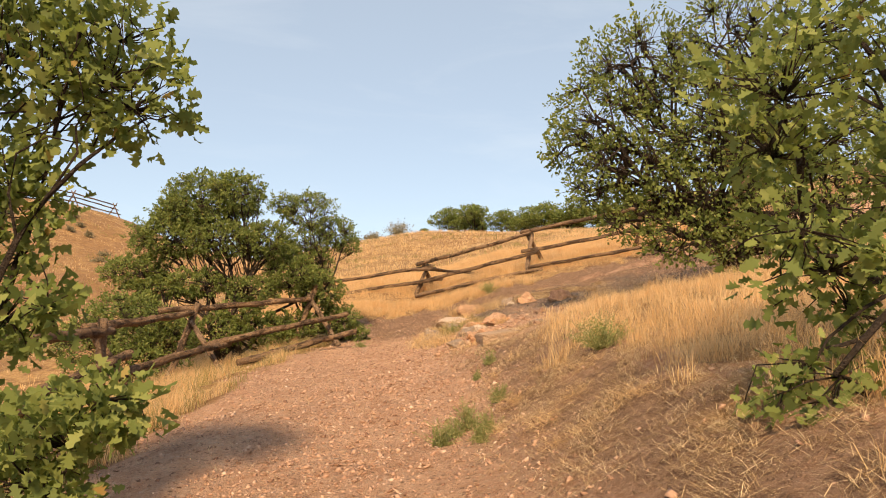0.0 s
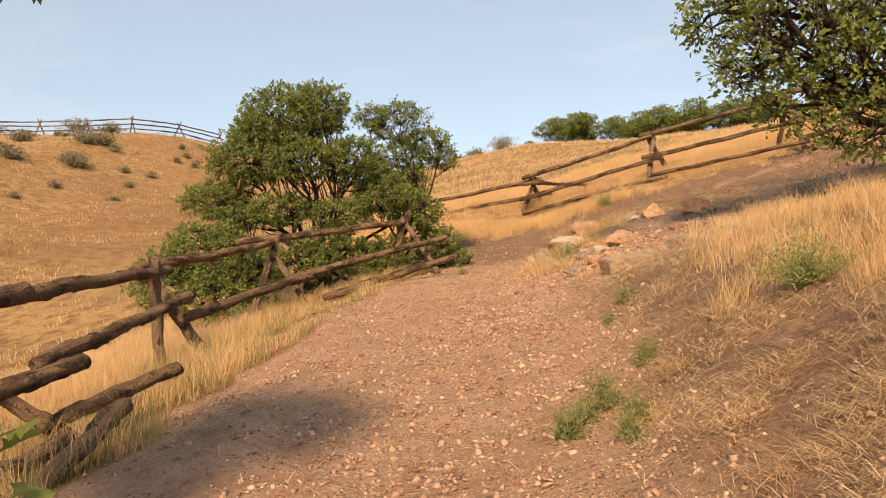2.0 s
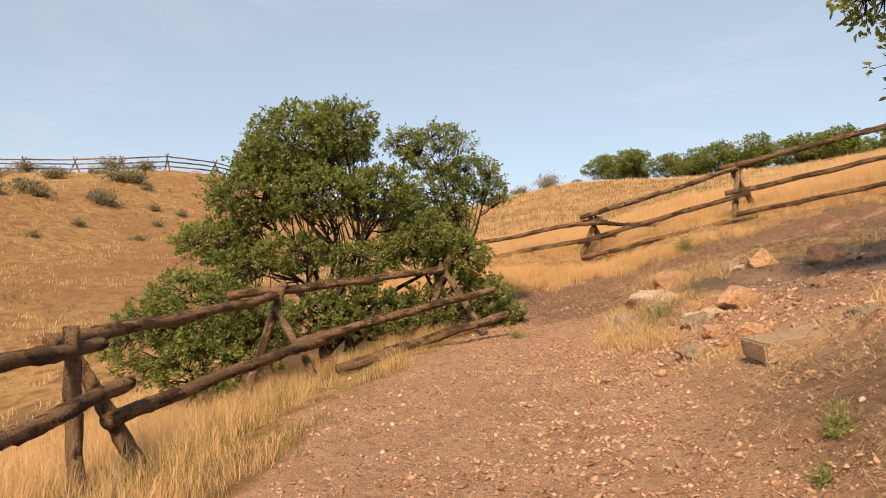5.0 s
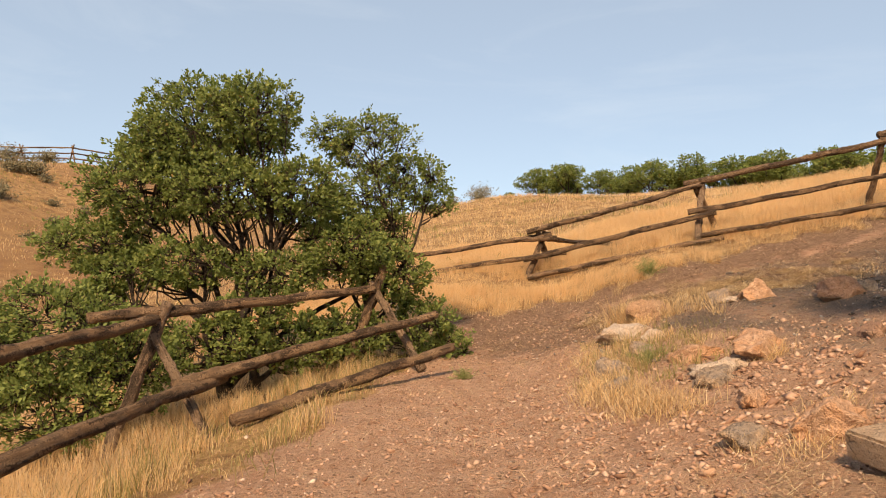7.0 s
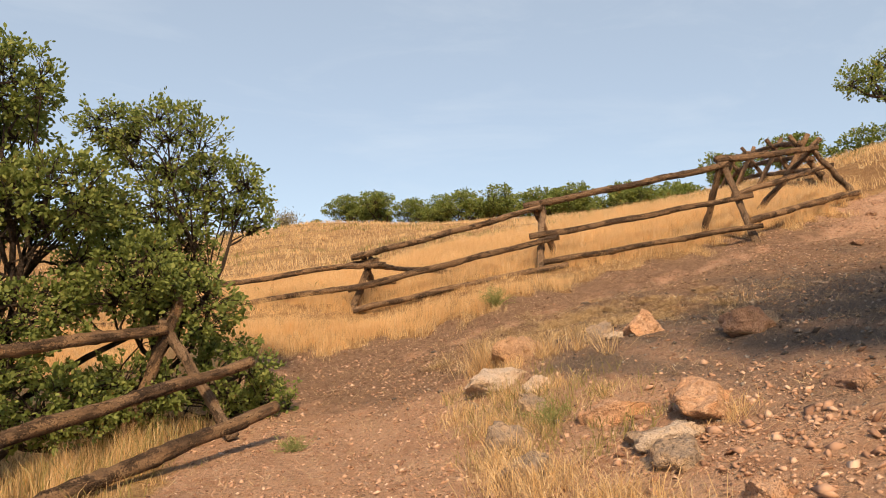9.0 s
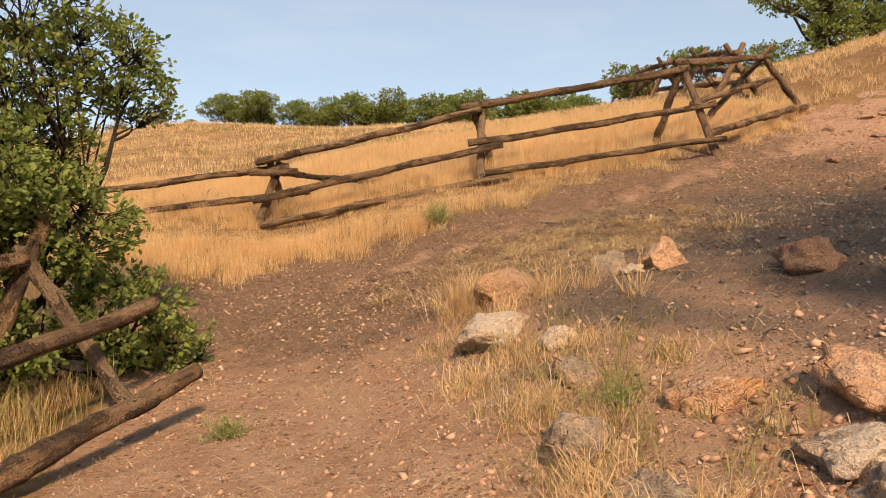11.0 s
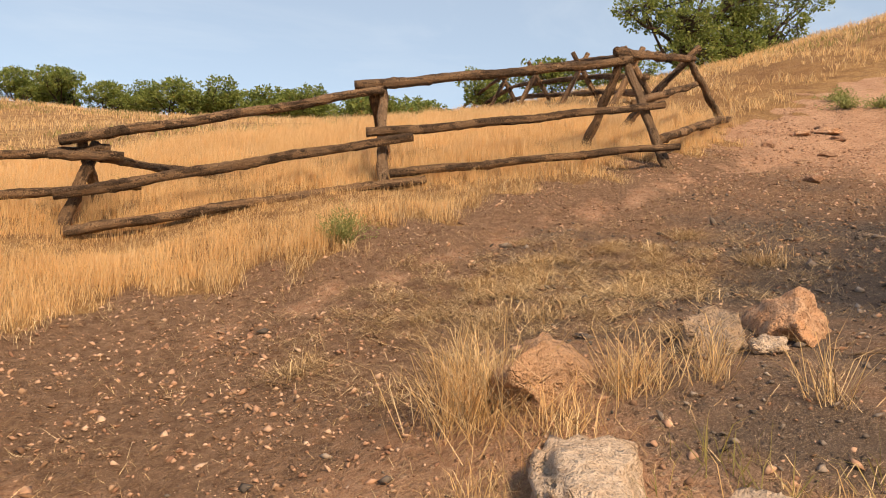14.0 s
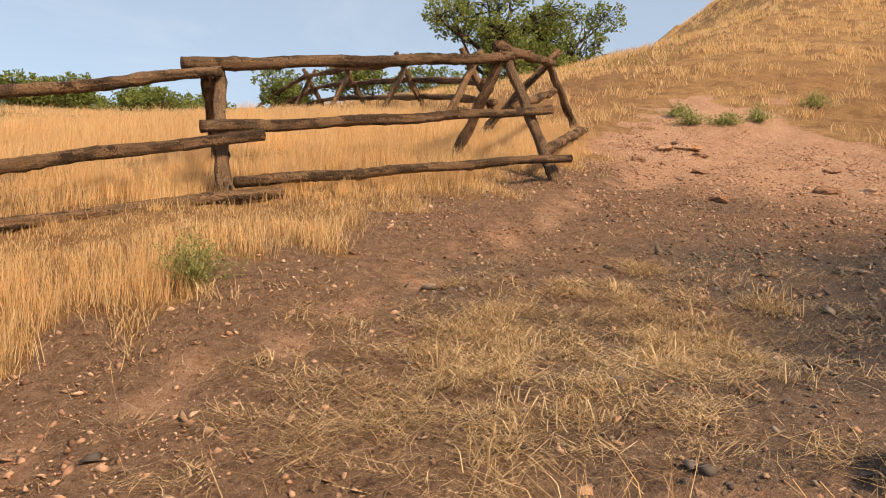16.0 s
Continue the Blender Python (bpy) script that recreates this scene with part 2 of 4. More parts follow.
ORANGE = rock_material("orange_stone", (0.40, 0.22, 0.135), (0.74, 0.49, 0.34), (0.64, 0.35, 0.20))
TAN = rock_material("tan_stone", (0.42, 0.255, 0.165), (0.58, 0.375, 0.25), (0.53, 0.32, 0.20))
PALE = rock_material("pale_stone", (0.46, 0.35, 0.27), (0.76, 0.62, 0.51), (0.66, 0.48, 0.35))
GREYROCK = rock_material("grey_stone", (0.22, 0.165, 0.13), (0.46, 0.355, 0.275), (0.52, 0.35, 0.225))
CONCRETE = rock_material("old_concrete", (0.40, 0.275, 0.185), (0.54, 0.385, 0.265), (0.47, 0.325, 0.215))
CLOD = island_material("soil_clod", [(0.0, (0.11, 0.062, 0.04)), (0.6, (0.27, 0.165, 0.11)), (1.0, (0.50, 0.35, 0.25))], 0.95, None, 2.0)
REDROCK = rock_material("reddish_stone", (0.28, 0.155, 0.105), (0.48, 0.295, 0.205), (0.38, 0.235, 0.16))


# ---- the lie of the land ----
def profile(v, knots):
    """A smoothed broken line through (v, height) knots."""
    a, z = zip(*knots)
    return sum(np.interp(v + o, a, z) for o in (-0.8, -0.4, 0, 0.4, 0.8)) / 5


def hill(x, y, cx, cy, rx, ry, top):
    return top * np.exp(-((x - cx) / rx) ** 2 - ((y - cy) / ry) ** 2)


TRAIL = [(-60, -3.5), (-5, -0.45), (0, 0.0), (4, 0.36), (7.3, 0.60), (9.5, 0.90), (12, 1.10), (14.7, 1.27), (16, 1.37), (18, 1.48), (20.2, 1.82), (24, 2.92), (28, 3.8), (42, 6.5), (58, 9.8), (70, 10.6), (120, 9), (3000, -60)]
EDGE = [(-60, 0.3), (0, 0.3), (6, -0.1), (9, -0.1), (12, -0.6), (16, -0.9), (18, -0.8), (21, -0.6), (26, -0.5), (60, 0)]


def land(x, y):
    """Height of the bare ground."""
    x, y = np.asarray(x, float), np.asarray(y, float)
    u = x - np.interp(y, *zip(*EDGE))
    right = profile(u, [(-1, 0), (-0.3, 0), (0.8, 0.30), (1.6, 0.62), (2.6, 0.88), (3.5, 1.0), (6.5, 1.66), (10.5, 2.38), (14, 3.5), (45, 15.0), (70, 19), (140, 22), (3000, -40)])
    far = np.clip((y - 26) / 30, 0, 1)
    # the hill ends in a shoulder; beyond it the field lies open
    open_side = (y - 16.1) - 0.60 * (x + 1.76)
    distance = np.hypot(x + 1.8, y - 16)
    right = right * (1 - 0.85 * np.clip((open_side + 9) / 20, 0, 1) * np.clip((distance - 30) / 14, 0, 1))
    right = right + hill(x, y, 42, 27, 15, 10, 1.6)
    right = right * (1 - 0.8 * far * np.exp(-(np.clip(u - 22, 0, None) / 22) ** 2))
    left = profile(-u, [(-1, 0), (1.8, 0), (2.4, -0.07), (3.0, -0.24), (3.5, -0.40), (4.8, -0.70), (9, -1.6), (14, -2.2), (24, -0.5), (31, 3.4), (45, 4.8), (75, 8.5), (110, 9), (160, 8), (3000, -40)])
    left = left * np.interp(y, [-40, 0, 9, 14, 24, 40, 60], [0.7, 0.7, 0.8, 1.0, 0.8, 0.7, 0.7])
    bank = 0.27 * np.clip((u - 0.5) / 1.1, 0, 1) * np.interp(y, [-5, 2, 9.3, 12], [0, 1, 1, 0])
    return profile(y, TRAIL) + right + left + bank + hill(x, y, 1.3, 17.4, 1.3, 1.2, 0.15) - hill(x, y, -0.8, 23.6, 1.8, 0.9, 0.13)


def wobble(x, y, size, seed):
    """Cheap smooth noise, about -1 to 1."""
    r = np.random.RandomState(seed)
    out = np.zeros(np.broadcast(x, y).shape)
    for k in range(7):
        a, f, p = r.uniform(0, 6.28), r.uniform(0.6, 1.9) / size, r.uniform(0, 6.28)
        out = out + np.sin((np.cos(a) * x + np.sin(a) * y) * f * 6.28 + p)
    return out / 3.2


def grass_cover(x, y):
    """1 where grass grows, 0 on trodden earth."""
    u = x - np.interp(y, *zip(*EDGE))
    w = wobble(x, y, 2.3, 5) * 0.35
    leftg = np.clip((-u - np.interp(y, [0, 8, 12, 16, 18.5, 20.6, 22, 26], [2.6, 2.7, 2.35, 1.5, 1.7, 2.0, 0.9, -2.2]) + w) / 0.5, 0, 1)
    bank = np.clip((u - 1.3 + w) / 1.2, 0, 0.75) * np.interp(y, [9.6, 10.6], [1, 0])
    # beyond the worn track that swings up to the right
    line = np.interp(x, [-3, -1.4, -0.2, 1.1, 2.0, 3.7, 5.8, 7.2, 9.5, 40], [21.6, 21.5, 21.35, 21.3, 21.4, 21.9, 22.1, 22.35, 23.3, 26])
    field = np.clip((y - line + w * 0.8 + 0.45 * wobble(x, y, 0.9, 6)) / 0.5, 0, 1)
    slope = np.clip((x - np.interp(y, [8, 12, 16, 19, 22, 26], [3.2, 4.2, 6.8, 11.0, 13.5, 14.5]) + w * 2) / 1.2, 0, 1)
    mid = np.clip(1 - np.hypot((x - 2.3) / 1.5, (y - 19.4) / 0.9) + w * 0.6, 0, 1) * 0.55
    return np.clip(np.maximum.reduce([leftg, bank, field, slope, mid]), 0, 1)


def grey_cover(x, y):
    """1 on the grey trodden gravel, whose wide patch also paints in the slope oak's shade."""
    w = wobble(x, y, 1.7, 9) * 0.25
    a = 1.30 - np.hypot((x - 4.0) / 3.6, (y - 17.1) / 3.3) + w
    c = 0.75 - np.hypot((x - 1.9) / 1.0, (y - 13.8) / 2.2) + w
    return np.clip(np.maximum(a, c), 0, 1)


def loam_cover(x, y):
    """1 on the darker trodden soil round the fork."""
    rut = np.exp(-((y - np.interp(x, [-2, 0, 1.8, 3.7, 6.3], [20.5, 20.65, 20.7, 21.0, 21.6])) / 0.32) ** 2) * np.clip((x + 1.5) / 1.5, 0, 1)
    fork = np.clip((y - 16.6 - 0.4 * np.clip(-x, 0, 2)) / 2.5, 0, 1) * np.clip((9.5 - x) / 3, 0, 1) * np.clip((x + 3.5) / 2, 0, 1) * np.clip((24 - y) / 1, 0, 1)
    verge = 0.75 * np.exp(-((x - np.interp(y, *zip(*EDGE)) - 1.2) / 0.85) ** 2) * np.clip((12 - y) / 2, 0, 1)
    return np.clip(np.maximum(fork - 0.5 * rut * (0.8 + 0.5 * wobble(x, y, 0.8, 61)), verge), 0, 1)


def mesh_of(name, verts, faces, mat, smooth=False):
    """A mesh from an array of places and an array of equal-sided faces, or a list of such arrays."""
    me = bpy.data.meshes.new(name)
    groups = faces if isinstance(faces, list) else [faces]
    verts = np.asarray(verts, np.float32)
    loops = np.concatenate([f.ravel() for f in groups]).astype(np.int32)
    sizes = np.concatenate([np.full(len(f), f.shape[1]) for f in groups]).astype(np.int32)
    me.vertices.add(len(verts))
    me.vertices.foreach_set("co", verts.ravel())
    me.loops.add(len(loops))
    me.loops.foreach_set("vertex_index", loops)
    me.polygons.add(len(sizes))
    me.polygons.foreach_set("loop_start", np.concatenate([[0], np.cumsum(sizes)[:-1]]).astype(np.int32))
    me.polygons.foreach_set("loop_total", sizes)
    if smooth:
        me.polygons.foreach_set("use_smooth", np.ones(len(sizes), bool))
    me.update(calc_edges=True)
    me.materials.append(mat)
    return me


def part_mesh(name, me, parent, label=""):
    ob = new(name, me)
    ob.parent = parent
    return tagged(ob, label)


def surface(x, y):
    """Height of the ground with its small unevenness."""
    near = np.exp(-(np.clip(np.hypot(x - 1, y - 14) - 14, 0, None) / 30) ** 2)
    rough = wobble(x, y, 1.3, 21) * 0.018 + wobble(x, y, 0.42, 22) * 0.009 + wobble(x, y, 5.0, 23) * 0.03
    broad = wobble(x, y, 38.0, 24) * 0.5 * (1 - near)
    rut = -0.05 * np.exp(-((y - np.interp(x, [-2, 0, 1.8, 3.7, 6.3], [20.5, 20.65, 20.7, 21.0, 21.6])) / 0.35) ** 2) * np.clip((x + 1) / 1.5, 0, 1)
    return land(x, y) + rough + broad + rut


def spread(lo, hi, step, reach, growth=1.09):
    mid = np.arange(lo, hi, step)
    out = [step]
    while sum(out) < reach:
        out.append(out[-1] * growth)
    far = np.cumsum(out)
    return np.concatenate([(lo - far)[::-1], mid, mid[-1] + far])


def build_ground():
    gx, gy = spread(-7, 12, 0.09, 2500), spread(1.5, 26, 0.09, 2500)
    X, Y = np.meshgrid(gx, gy)
    Z = surface(X, Y)
    fine = np.random.RandomState(4).normal(0, 0.006, X.shape) * ((X > -7) & (X < 12) & (Y > 1.5) & (Y < 26))
    v = np.stack([X, Y, Z + fine], -1).reshape(-1, 3)
    i = np.arange(len(gx) * len(gy)).reshape(len(gy), len(gx))
    f = np.stack([i[:-1, :-1], i[:-1, 1:], i[1:, 1:], i[1:, :-1]], -1).reshape(-1, 4)
    me = mesh_of("ground", v, f, EARTH, True)
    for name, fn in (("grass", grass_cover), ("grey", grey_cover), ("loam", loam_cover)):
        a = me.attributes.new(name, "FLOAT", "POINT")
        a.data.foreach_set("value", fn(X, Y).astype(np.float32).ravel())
    tagged(new("ground", me), "dry reddish earth hillside with a stony footpath", "ground", kind="structure")


build_ground()


# ---- logs and fences ----
def ring_tube(points, radii, sides=9, seed=0, rough=0.08, flake=None):
    """Vertices and quads of a rough tube along points, with closed ends."""
    r = np.random.RandomState(seed)
    p = np.asarray(points, float)
    d = np.gradient(p, axis=0)
    d /= np.linalg.norm(d, axis=1)[:, None]
    up = np.where(np.abs(d[:, 2:3]) > 0.9, [[1.0, 0, 0]], [[0, 0, 1.0]])
    a = np.cross(d, up)
    a /= np.linalg.norm(a, axis=1)[:, None]
    b = np.cross(d, a)
    th = np.linspace(0, 2 * np.pi, sides, endpoint=False)
    bulge = 1 + rough * (r.normal(0, 0.55, (len(p), sides)) + np.repeat(r.normal(0, 0.8, (1, sides)), len(p), 0))
    if flake is not None:
        bulge = bulge + flake
    rr = np.asarray(radii)[:, None] * bulge
    v = p[:, None] + rr[..., None] * (np.cos(th)[None, :, None] * a[:, None] + np.sin(th)[None, :, None] * b[:, None])
    i = np.arange(len(p) * sides).reshape(len(p), sides)
    j = np.roll(i, -1, 1)
    f = np.stack([i[:-1], j[:-1], j[1:], i[1:]], -1).reshape(-1, 4)
    v = v.reshape(-1, 3)
    n = len(v)
    v = np.concatenate([v, [p[0] - d[0] * radii[0] * 0.12, p[-1] + d[-1] * radii[-1] * 0.12]])
    caps = np.concatenate([np.stack([j[0], i[0], np.full(sides, n)], -1), np.stack([i[-1], j[-1], np.full(sides, n + 1)], -1)])
    return v, f, caps


def log(name, a, b, r0, r1, parent, mat=None, seed=0, bend=0.02, sides=14, label="", step=0.055, bare=None):
    """A round pole from a to b with flaking bark, its own x along it so that the grain follows. bare: the share without bark."""
    a, b = Vector(a), Vector(b)
    length = (b - a).length
    n = max(6, int(length / step))
    r = np.random.RandomState(seed)
    if bare is None:
        bare = 0.78 if mat is PALELOG else 0.55
    s = np.linspace(0, 1, n)
    ph = r.uniform(0, 6.28, 4)
    pts = np.stack([s * length, bend * length * 0.5 * np.sin(s * 3.3 + ph[0]) + 0.008 * np.sin(s * 17 + ph[1]), bend * length * 0.5 * np.sin(s * 2.7 + ph[2]) + 0.008 * np.sin(s * 19 + ph[3])], -1)
    pts[:, 1:] -= pts[0, 1:] * (1 - s[:, None]) + pts[-1, 1:] * s[:, None]
    rad = (r0 + (r1 - r0) * s) * (1 + 0.04 * np.sin(s * 23 + ph[1]))
    for _ in range(int(length / 0.7)):
        k = r.randint(2, n - 2)
        rad[k] *= 1.16
    f = r.normal(size=(n, sides))
    f = sum(np.roll(f, o, 0) for o in range(-2, 3)) / 2.24
    f = sum(np.roll(f, o, 1) for o in (-1, 0, 1)) / 1.73
    bark = np.clip((f - np.quantile(f, bare)) * 4 + 0.5, 0, 1)
    v, q, c = ring_tube(pts, rad, sides, seed, 0.045, 0.11 * bark + r.normal(0, 0.03, (n, sides)) * bark)
    me = mesh_of(name, v, [q, c], mat or LOG, True)
    mask = me.attributes.new("bark", "FLOAT", "POINT")
    mask.data.foreach_set("value", np.concatenate([bark.ravel(), [0, 0]]).astype(np.float32))
    ob = part_mesh(name, me, parent, label)
    x = (b - a).normalized()
    y = Vector((0, 0, 1)).cross(x) if abs(x.z) < 0.95 else Vector((0, 1, 0)).cross(x)
    y.normalize()
    z = x.cross(y)
    m = Matrix((x, y, z)).transposed().to_4x4()
    m.translation = a
    ob.matrix_local = parent.matrix_basis.inverted() @ m
    return ob


def at_ground(x, y, up=0.0):
    return Vector((x, y, float(surface(np.array(x), np.array(y))) + up))


def anchor(name, x, y, label, category, group="", kind=""):
    ob = tagged(new(name), label, category, group, kind)
    ob.matrix_basis = Matrix.Translation(at_ground(x, y))
    return ob


def build_fence_right():
    f = anchor("log_fence", 2.8, 23.6, "weathered brown log buck fence beside dry golden grass", "fence")

    def foot(x, y):
        return at_ground(x, y, -0.12)

    # crossed posts: foot towards the path, foot away from it, the crossing, how far each runs on above it
    bucks = [((-6.3, 25.9), (-5.6, 27.2), (-6.0, 26.6, 3.25), 0.08, 0.10),
             ((-0.94, 24.20), (-0.30, 25.35), (-0.55, 24.72, 3.96), 0.08, 0.10),
             ((2.50, 23.16), (3.28, 24.45), (2.70, 23.72, 4.84), 0.10, 0.07),
             ((6.17, 21.98), (5.92, 23.45), (5.95, 22.64, 5.50), 0.10, 0.12),
             ((9.80, 23.95), (7.70, 24.60), (8.68, 23.86, 6.20), 0.05, 0.36)]
    for k, (near, away, top, a, b) in enumerate(bucks):
        top = Vector(top)
        for s, (spot, over) in enumerate(((near, a), (away, b))):
            base = foot(*spot)
            d = (top - base).normalized()
            shift = Vector((0.05 * (1 - 2 * s), 0.03 * (2 * s - 1), 0))
            log("post", base, top + d * over + shift, 0.066, 0.056, f, PALELOG if s == 0 and k > 1 else LOG, 50 + k * 3 + s, 0.012)
    rows = [("rail", (-6.3, 26.7, 3.32), (-0.34, 24.62, 3.98), 0.058, 0.050),     # below the first full bay
            ("rail", (-6.5, 26.3, 2.72), (-0.02, 24.42, 3.55), 0.052, 0.046),
            ("rail", (-6.5, 26.0, 2.22), (-0.70, 24.12, 2.90), 0.052, 0.046),
            ("rail", (-0.86, 24.70, 4.03), (2.72, 23.62, 4.90), 0.062, 0.050),    # first bay
            ("rail", (-0.95, 24.32, 3.38), (2.89, 23.14, 4.25), 0.060, 0.050),
            ("rail", (-0.86, 24.02, 2.96), (2.98, 22.96, 3.72), 0.056, 0.048),
            ("rail", (2.40, 23.78, 4.93), (6.05, 22.58, 5.58), 0.060, 0.054),     # second bay
            ("rail", (2.40, 23.43, 4.29), (6.24, 22.16, 4.91), 0.056, 0.046),
            ("rail", (2.57, 23.12, 3.78), (6.22, 21.88, 4.31), 0.052, 0.044),
            ("rail", (5.86, 22.68, 5.68), (8.80, 23.85, 6.30), 0.066, 0.054),     # last bay, turned away
            ("rail", (6.12, 22.62, 4.98), (9.33, 24.10, 5.99), 0.056, 0.046),
            ("rail", (6.13, 22.14, 4.42), (9.70, 23.80, 5.35), 0.064, 0.056),
            ("rail", (-0.98, 24.58, 3.84), (-0.22, 24.40, 3.86), 0.056, 0.054),
            ("brace", (-0.72, 24.95, 3.92), (2.10, 24.93, 3.70), 0.052, 0.042)]
    for k, (name, a, b, r0, r1) in enumerate(rows):
        log(name, a, b, r0, r1, f, None, 70 + k, 0.02)
    return f


def build_fence_left():
    f = anchor("log_fence", -4.7, 12.5, "weathered brown log fence leaning beside the footpath", "fence")

    def lines(*rows):
        for k, (name, a, b, r0, r1, mat) in enumerate(rows):
            log(name, a, b, r0 * 0.85, r1 * 0.85, f, mat, 120 + k * 7 + int(a[1] * 10), 0.018, bare=0.8 if mat is PALELOG else 0.62)

    # nearest buck and the section before it
    lines(("post", (-3.50, 7.48, 0.36), (-4.85, 7.55, 1.10), 0.072, 0.066, LOG),
          ("post", (-4.95, 7.25, 0.0), (-4.30, 7.45, 1.62), 0.072, 0.07, LOG),
          ("post", (-3.28, 6.15, 0.18), (-3.22, 7.48, 0.69), 0.08, 0.075, PALELOG),
          ("rail", (-4.20, 7.75, 1.55), (-4.30, 3.20, 1.02), 0.075, 0.075, LOG),
          ("rail", (-3.72, 7.75, 0.98), (-4.05, 3.20, 0.55), 0.075, 0.07, LOG),
          ("rail", (-3.50, 7.20, 0.50), (-3.80, 3.10, 0.12), 0.075, 0.07, LOG),
          ("post", (-3.75, 3.30, -0.15), (-4.45, 3.35, 1.02), 0.08, 0.07, LOG),
          ("post", (-4.95, 3.25, -0.35), (-4.20, 3.35, 1.02), 0.08, 0.07, LOG))
    # up to the second buck
    lines(("rail", (-4.15, 7.15, 1.48), (-4.72, 11.05, 1.68), 0.078, 0.068, LOG),
          ("rail", (-3.86, 7.40, 1.00), (-4.40, 10.95, 1.36), 0.075, 0.07, LOG),
          ("rail", (-3.72, 7.42, 0.58), (-3.40, 8.66, 0.80), 0.07, 0.066, LOG),
          ("post", (-4.66, 10.66, 0.50), (-4.64, 10.55, 1.84), 0.078, 0.070, PALELOG),
          ("post", (-4.12, 10.75, 0.62), (-4.95, 10.98, 1.62), 0.08, 0.07, LOG))
    # up to the third buck
    lines(("rail", (-4.95, 10.70, 1.72), (-4.98, 15.45, 2.12), 0.078, 0.066, LOG),
          ("rail", (-4.42, 10.70, 1.08), (-4.22, 15.35, 1.50), 0.075, 0.066, LOG),
          ("rail", (-3.42, 8.95, 0.46), (-3.90, 14.80, 0.93), 0.066, 0.066, LOG),
          ("post", (-5.45, 15.05, 0.45), (-4.88, 15.38, 2.30), 0.082, 0.07, PALELOG),
          ("post", (-4.15, 15.00, 0.80), (-4.98, 15.28, 1.95), 0.062, 0.055, PALELOG))
    # up to the last buck
    lines(("rail", (-5.42, 14.75, 2.12), (-3.05, 17.65, 2.52), 0.07, 0.06, LOG),
          ("rail", (-4.50, 14.75, 1.46), (-2.22, 17.85, 2.18), 0.078, 0.062, LOG),
          ("rail", (-3.88, 14.72, 1.14), (-1.93, 17.05, 1.77), 0.078, 0.07, LOG),
          ("post", (-3.55, 17.55, 1.05), (-2.92, 17.75, 2.84), 0.075, 0.065, LOG),
          ("post", (-2.35, 17.45, 1.45), (-3.10, 17.75, 2.62), 0.065, 0.055, PALELOG))
    return f


def build_buck_line(name, label, spots, group, radius=0.07, height=1.15):
    """A fence of crossed posts with three rails along spots on the ground."""
    f = anchor(name, *spots[0], label, "fence", group)
    tops = [at_ground(x, y, height) for x, y in spots]
    for k, t in enumerate(tops):
        d = (tops[min(k + 1, len(tops) - 1)] - tops[max(k - 1, 0)]).to_2d().normalized()
        side = Vector((-d.y, d.x))
        for s in (-1, 1):
            g = t.to_2d() + side * s * 0.6
            log("post", at_ground(g.x, g.y, -0.1), t + Vector((*(side * -s * 0.22), 0.22)), radius, radius * 0.85, f, LOG, k * 2 + s + 300, 0.01, 7, "", 0.3)
    for k in range(len(tops) - 1):
        for low, off in ((0, 0), (0.42, 0.25), (0.82, 0.45)):
            d = (tops[k + 1] - tops[k]).normalized()
            o = Vector((d.y, -d.x, 0)) * off - Vector((0, 0, low))
            log("rail", tops[k] - d * 0.2 + o, tops[k + 1] + d * 0.2 + o, radius, radius * 0.85, f, LOG, k * 3 + 400 + int(low * 10), 0.02, 7, "", 0.4)
    return f


build_fence_right()
build_fence_left()
build_buck_line("log_fence", "grey log buck fence running away over dry grass", [(10.6, 27.0), (12.2, 30.5), (13.6, 34.2), (15.2, 38.0), (17.5, 43.0), (20.0, 48.5)], "far fences")
build_buck_line("log_fence", "thin log buck fence on the skyline of the ridge", [(-53, 58.2), (-48.5, 58.9), (-44.7, 58.3), (-40.0, 58.1), (-35.9, 58.0), (-32.4, 58.6), (-31.0, 63.6), (-29.8, 69)], "far fences", 0.05, 1.0)


# ---- trees and shrubs ----
LOBED = np.array([(0, 0), (0.10, 0.16), (0.30, 0.24), (0.13, 0.38), (0.36, 0.55), (0.15, 0.66), (0.22, 0.86), (0, 1.0), (-0.22, 0.86), (-0.15, 0.66), (-0.36, 0.55), (-0.13, 0.38), (-0.30, 0.24), (-0.10, 0.16)])
SIMPLE = np.array([(0, 0), (0.30, 0.35), (0.24, 0.75), (0, 1.0), (-0.24, 0.75), (-0.30, 0.35)])


def leaf_cloud(name, places, ways, sizes, outline, mat, rng):
    """Many leaves: each outline laid at a place, its tip along a way, turned at random round it."""
    n, k = len(places), len(outline)
    w = ways / np.linalg.norm(ways, axis=1)[:, None]
    h = np.cross(w, rng.normal(size=(n, 3)))
    h /= np.linalg.norm(h, axis=1)[:, None] + 1e-9
    up = np.cross(h, w)
    curl = (outline[:, 0] ** 2 * 1.2 - outline[:, 1] ** 2 * 0.22)[None, :, None]
    v = places[:, None] + sizes[:, None, None] * (outline[None, :, 0:1] * h[:, None] + outline[None, :, 1:2] * w[:, None] + curl * up[:, None])
    f = np.arange(n * k).reshape(n, k)
    return mesh_of(name, v.reshape(-1, 3), f, mat)


def bent(a, b, n, rng, sag=0.12):
    a, b = np.asarray(a, float), np.asarray(b, float)
    s = np.linspace(0, 1, n)[:, None]
    length = np.linalg.norm(b - a)
    return a + (b - a) * s + np.sin(s * np.pi) * rng.normal(0, sag * length, 3) + np.sin(s * 6.28) * rng.normal(0, sag * 0.5 * length, 3)


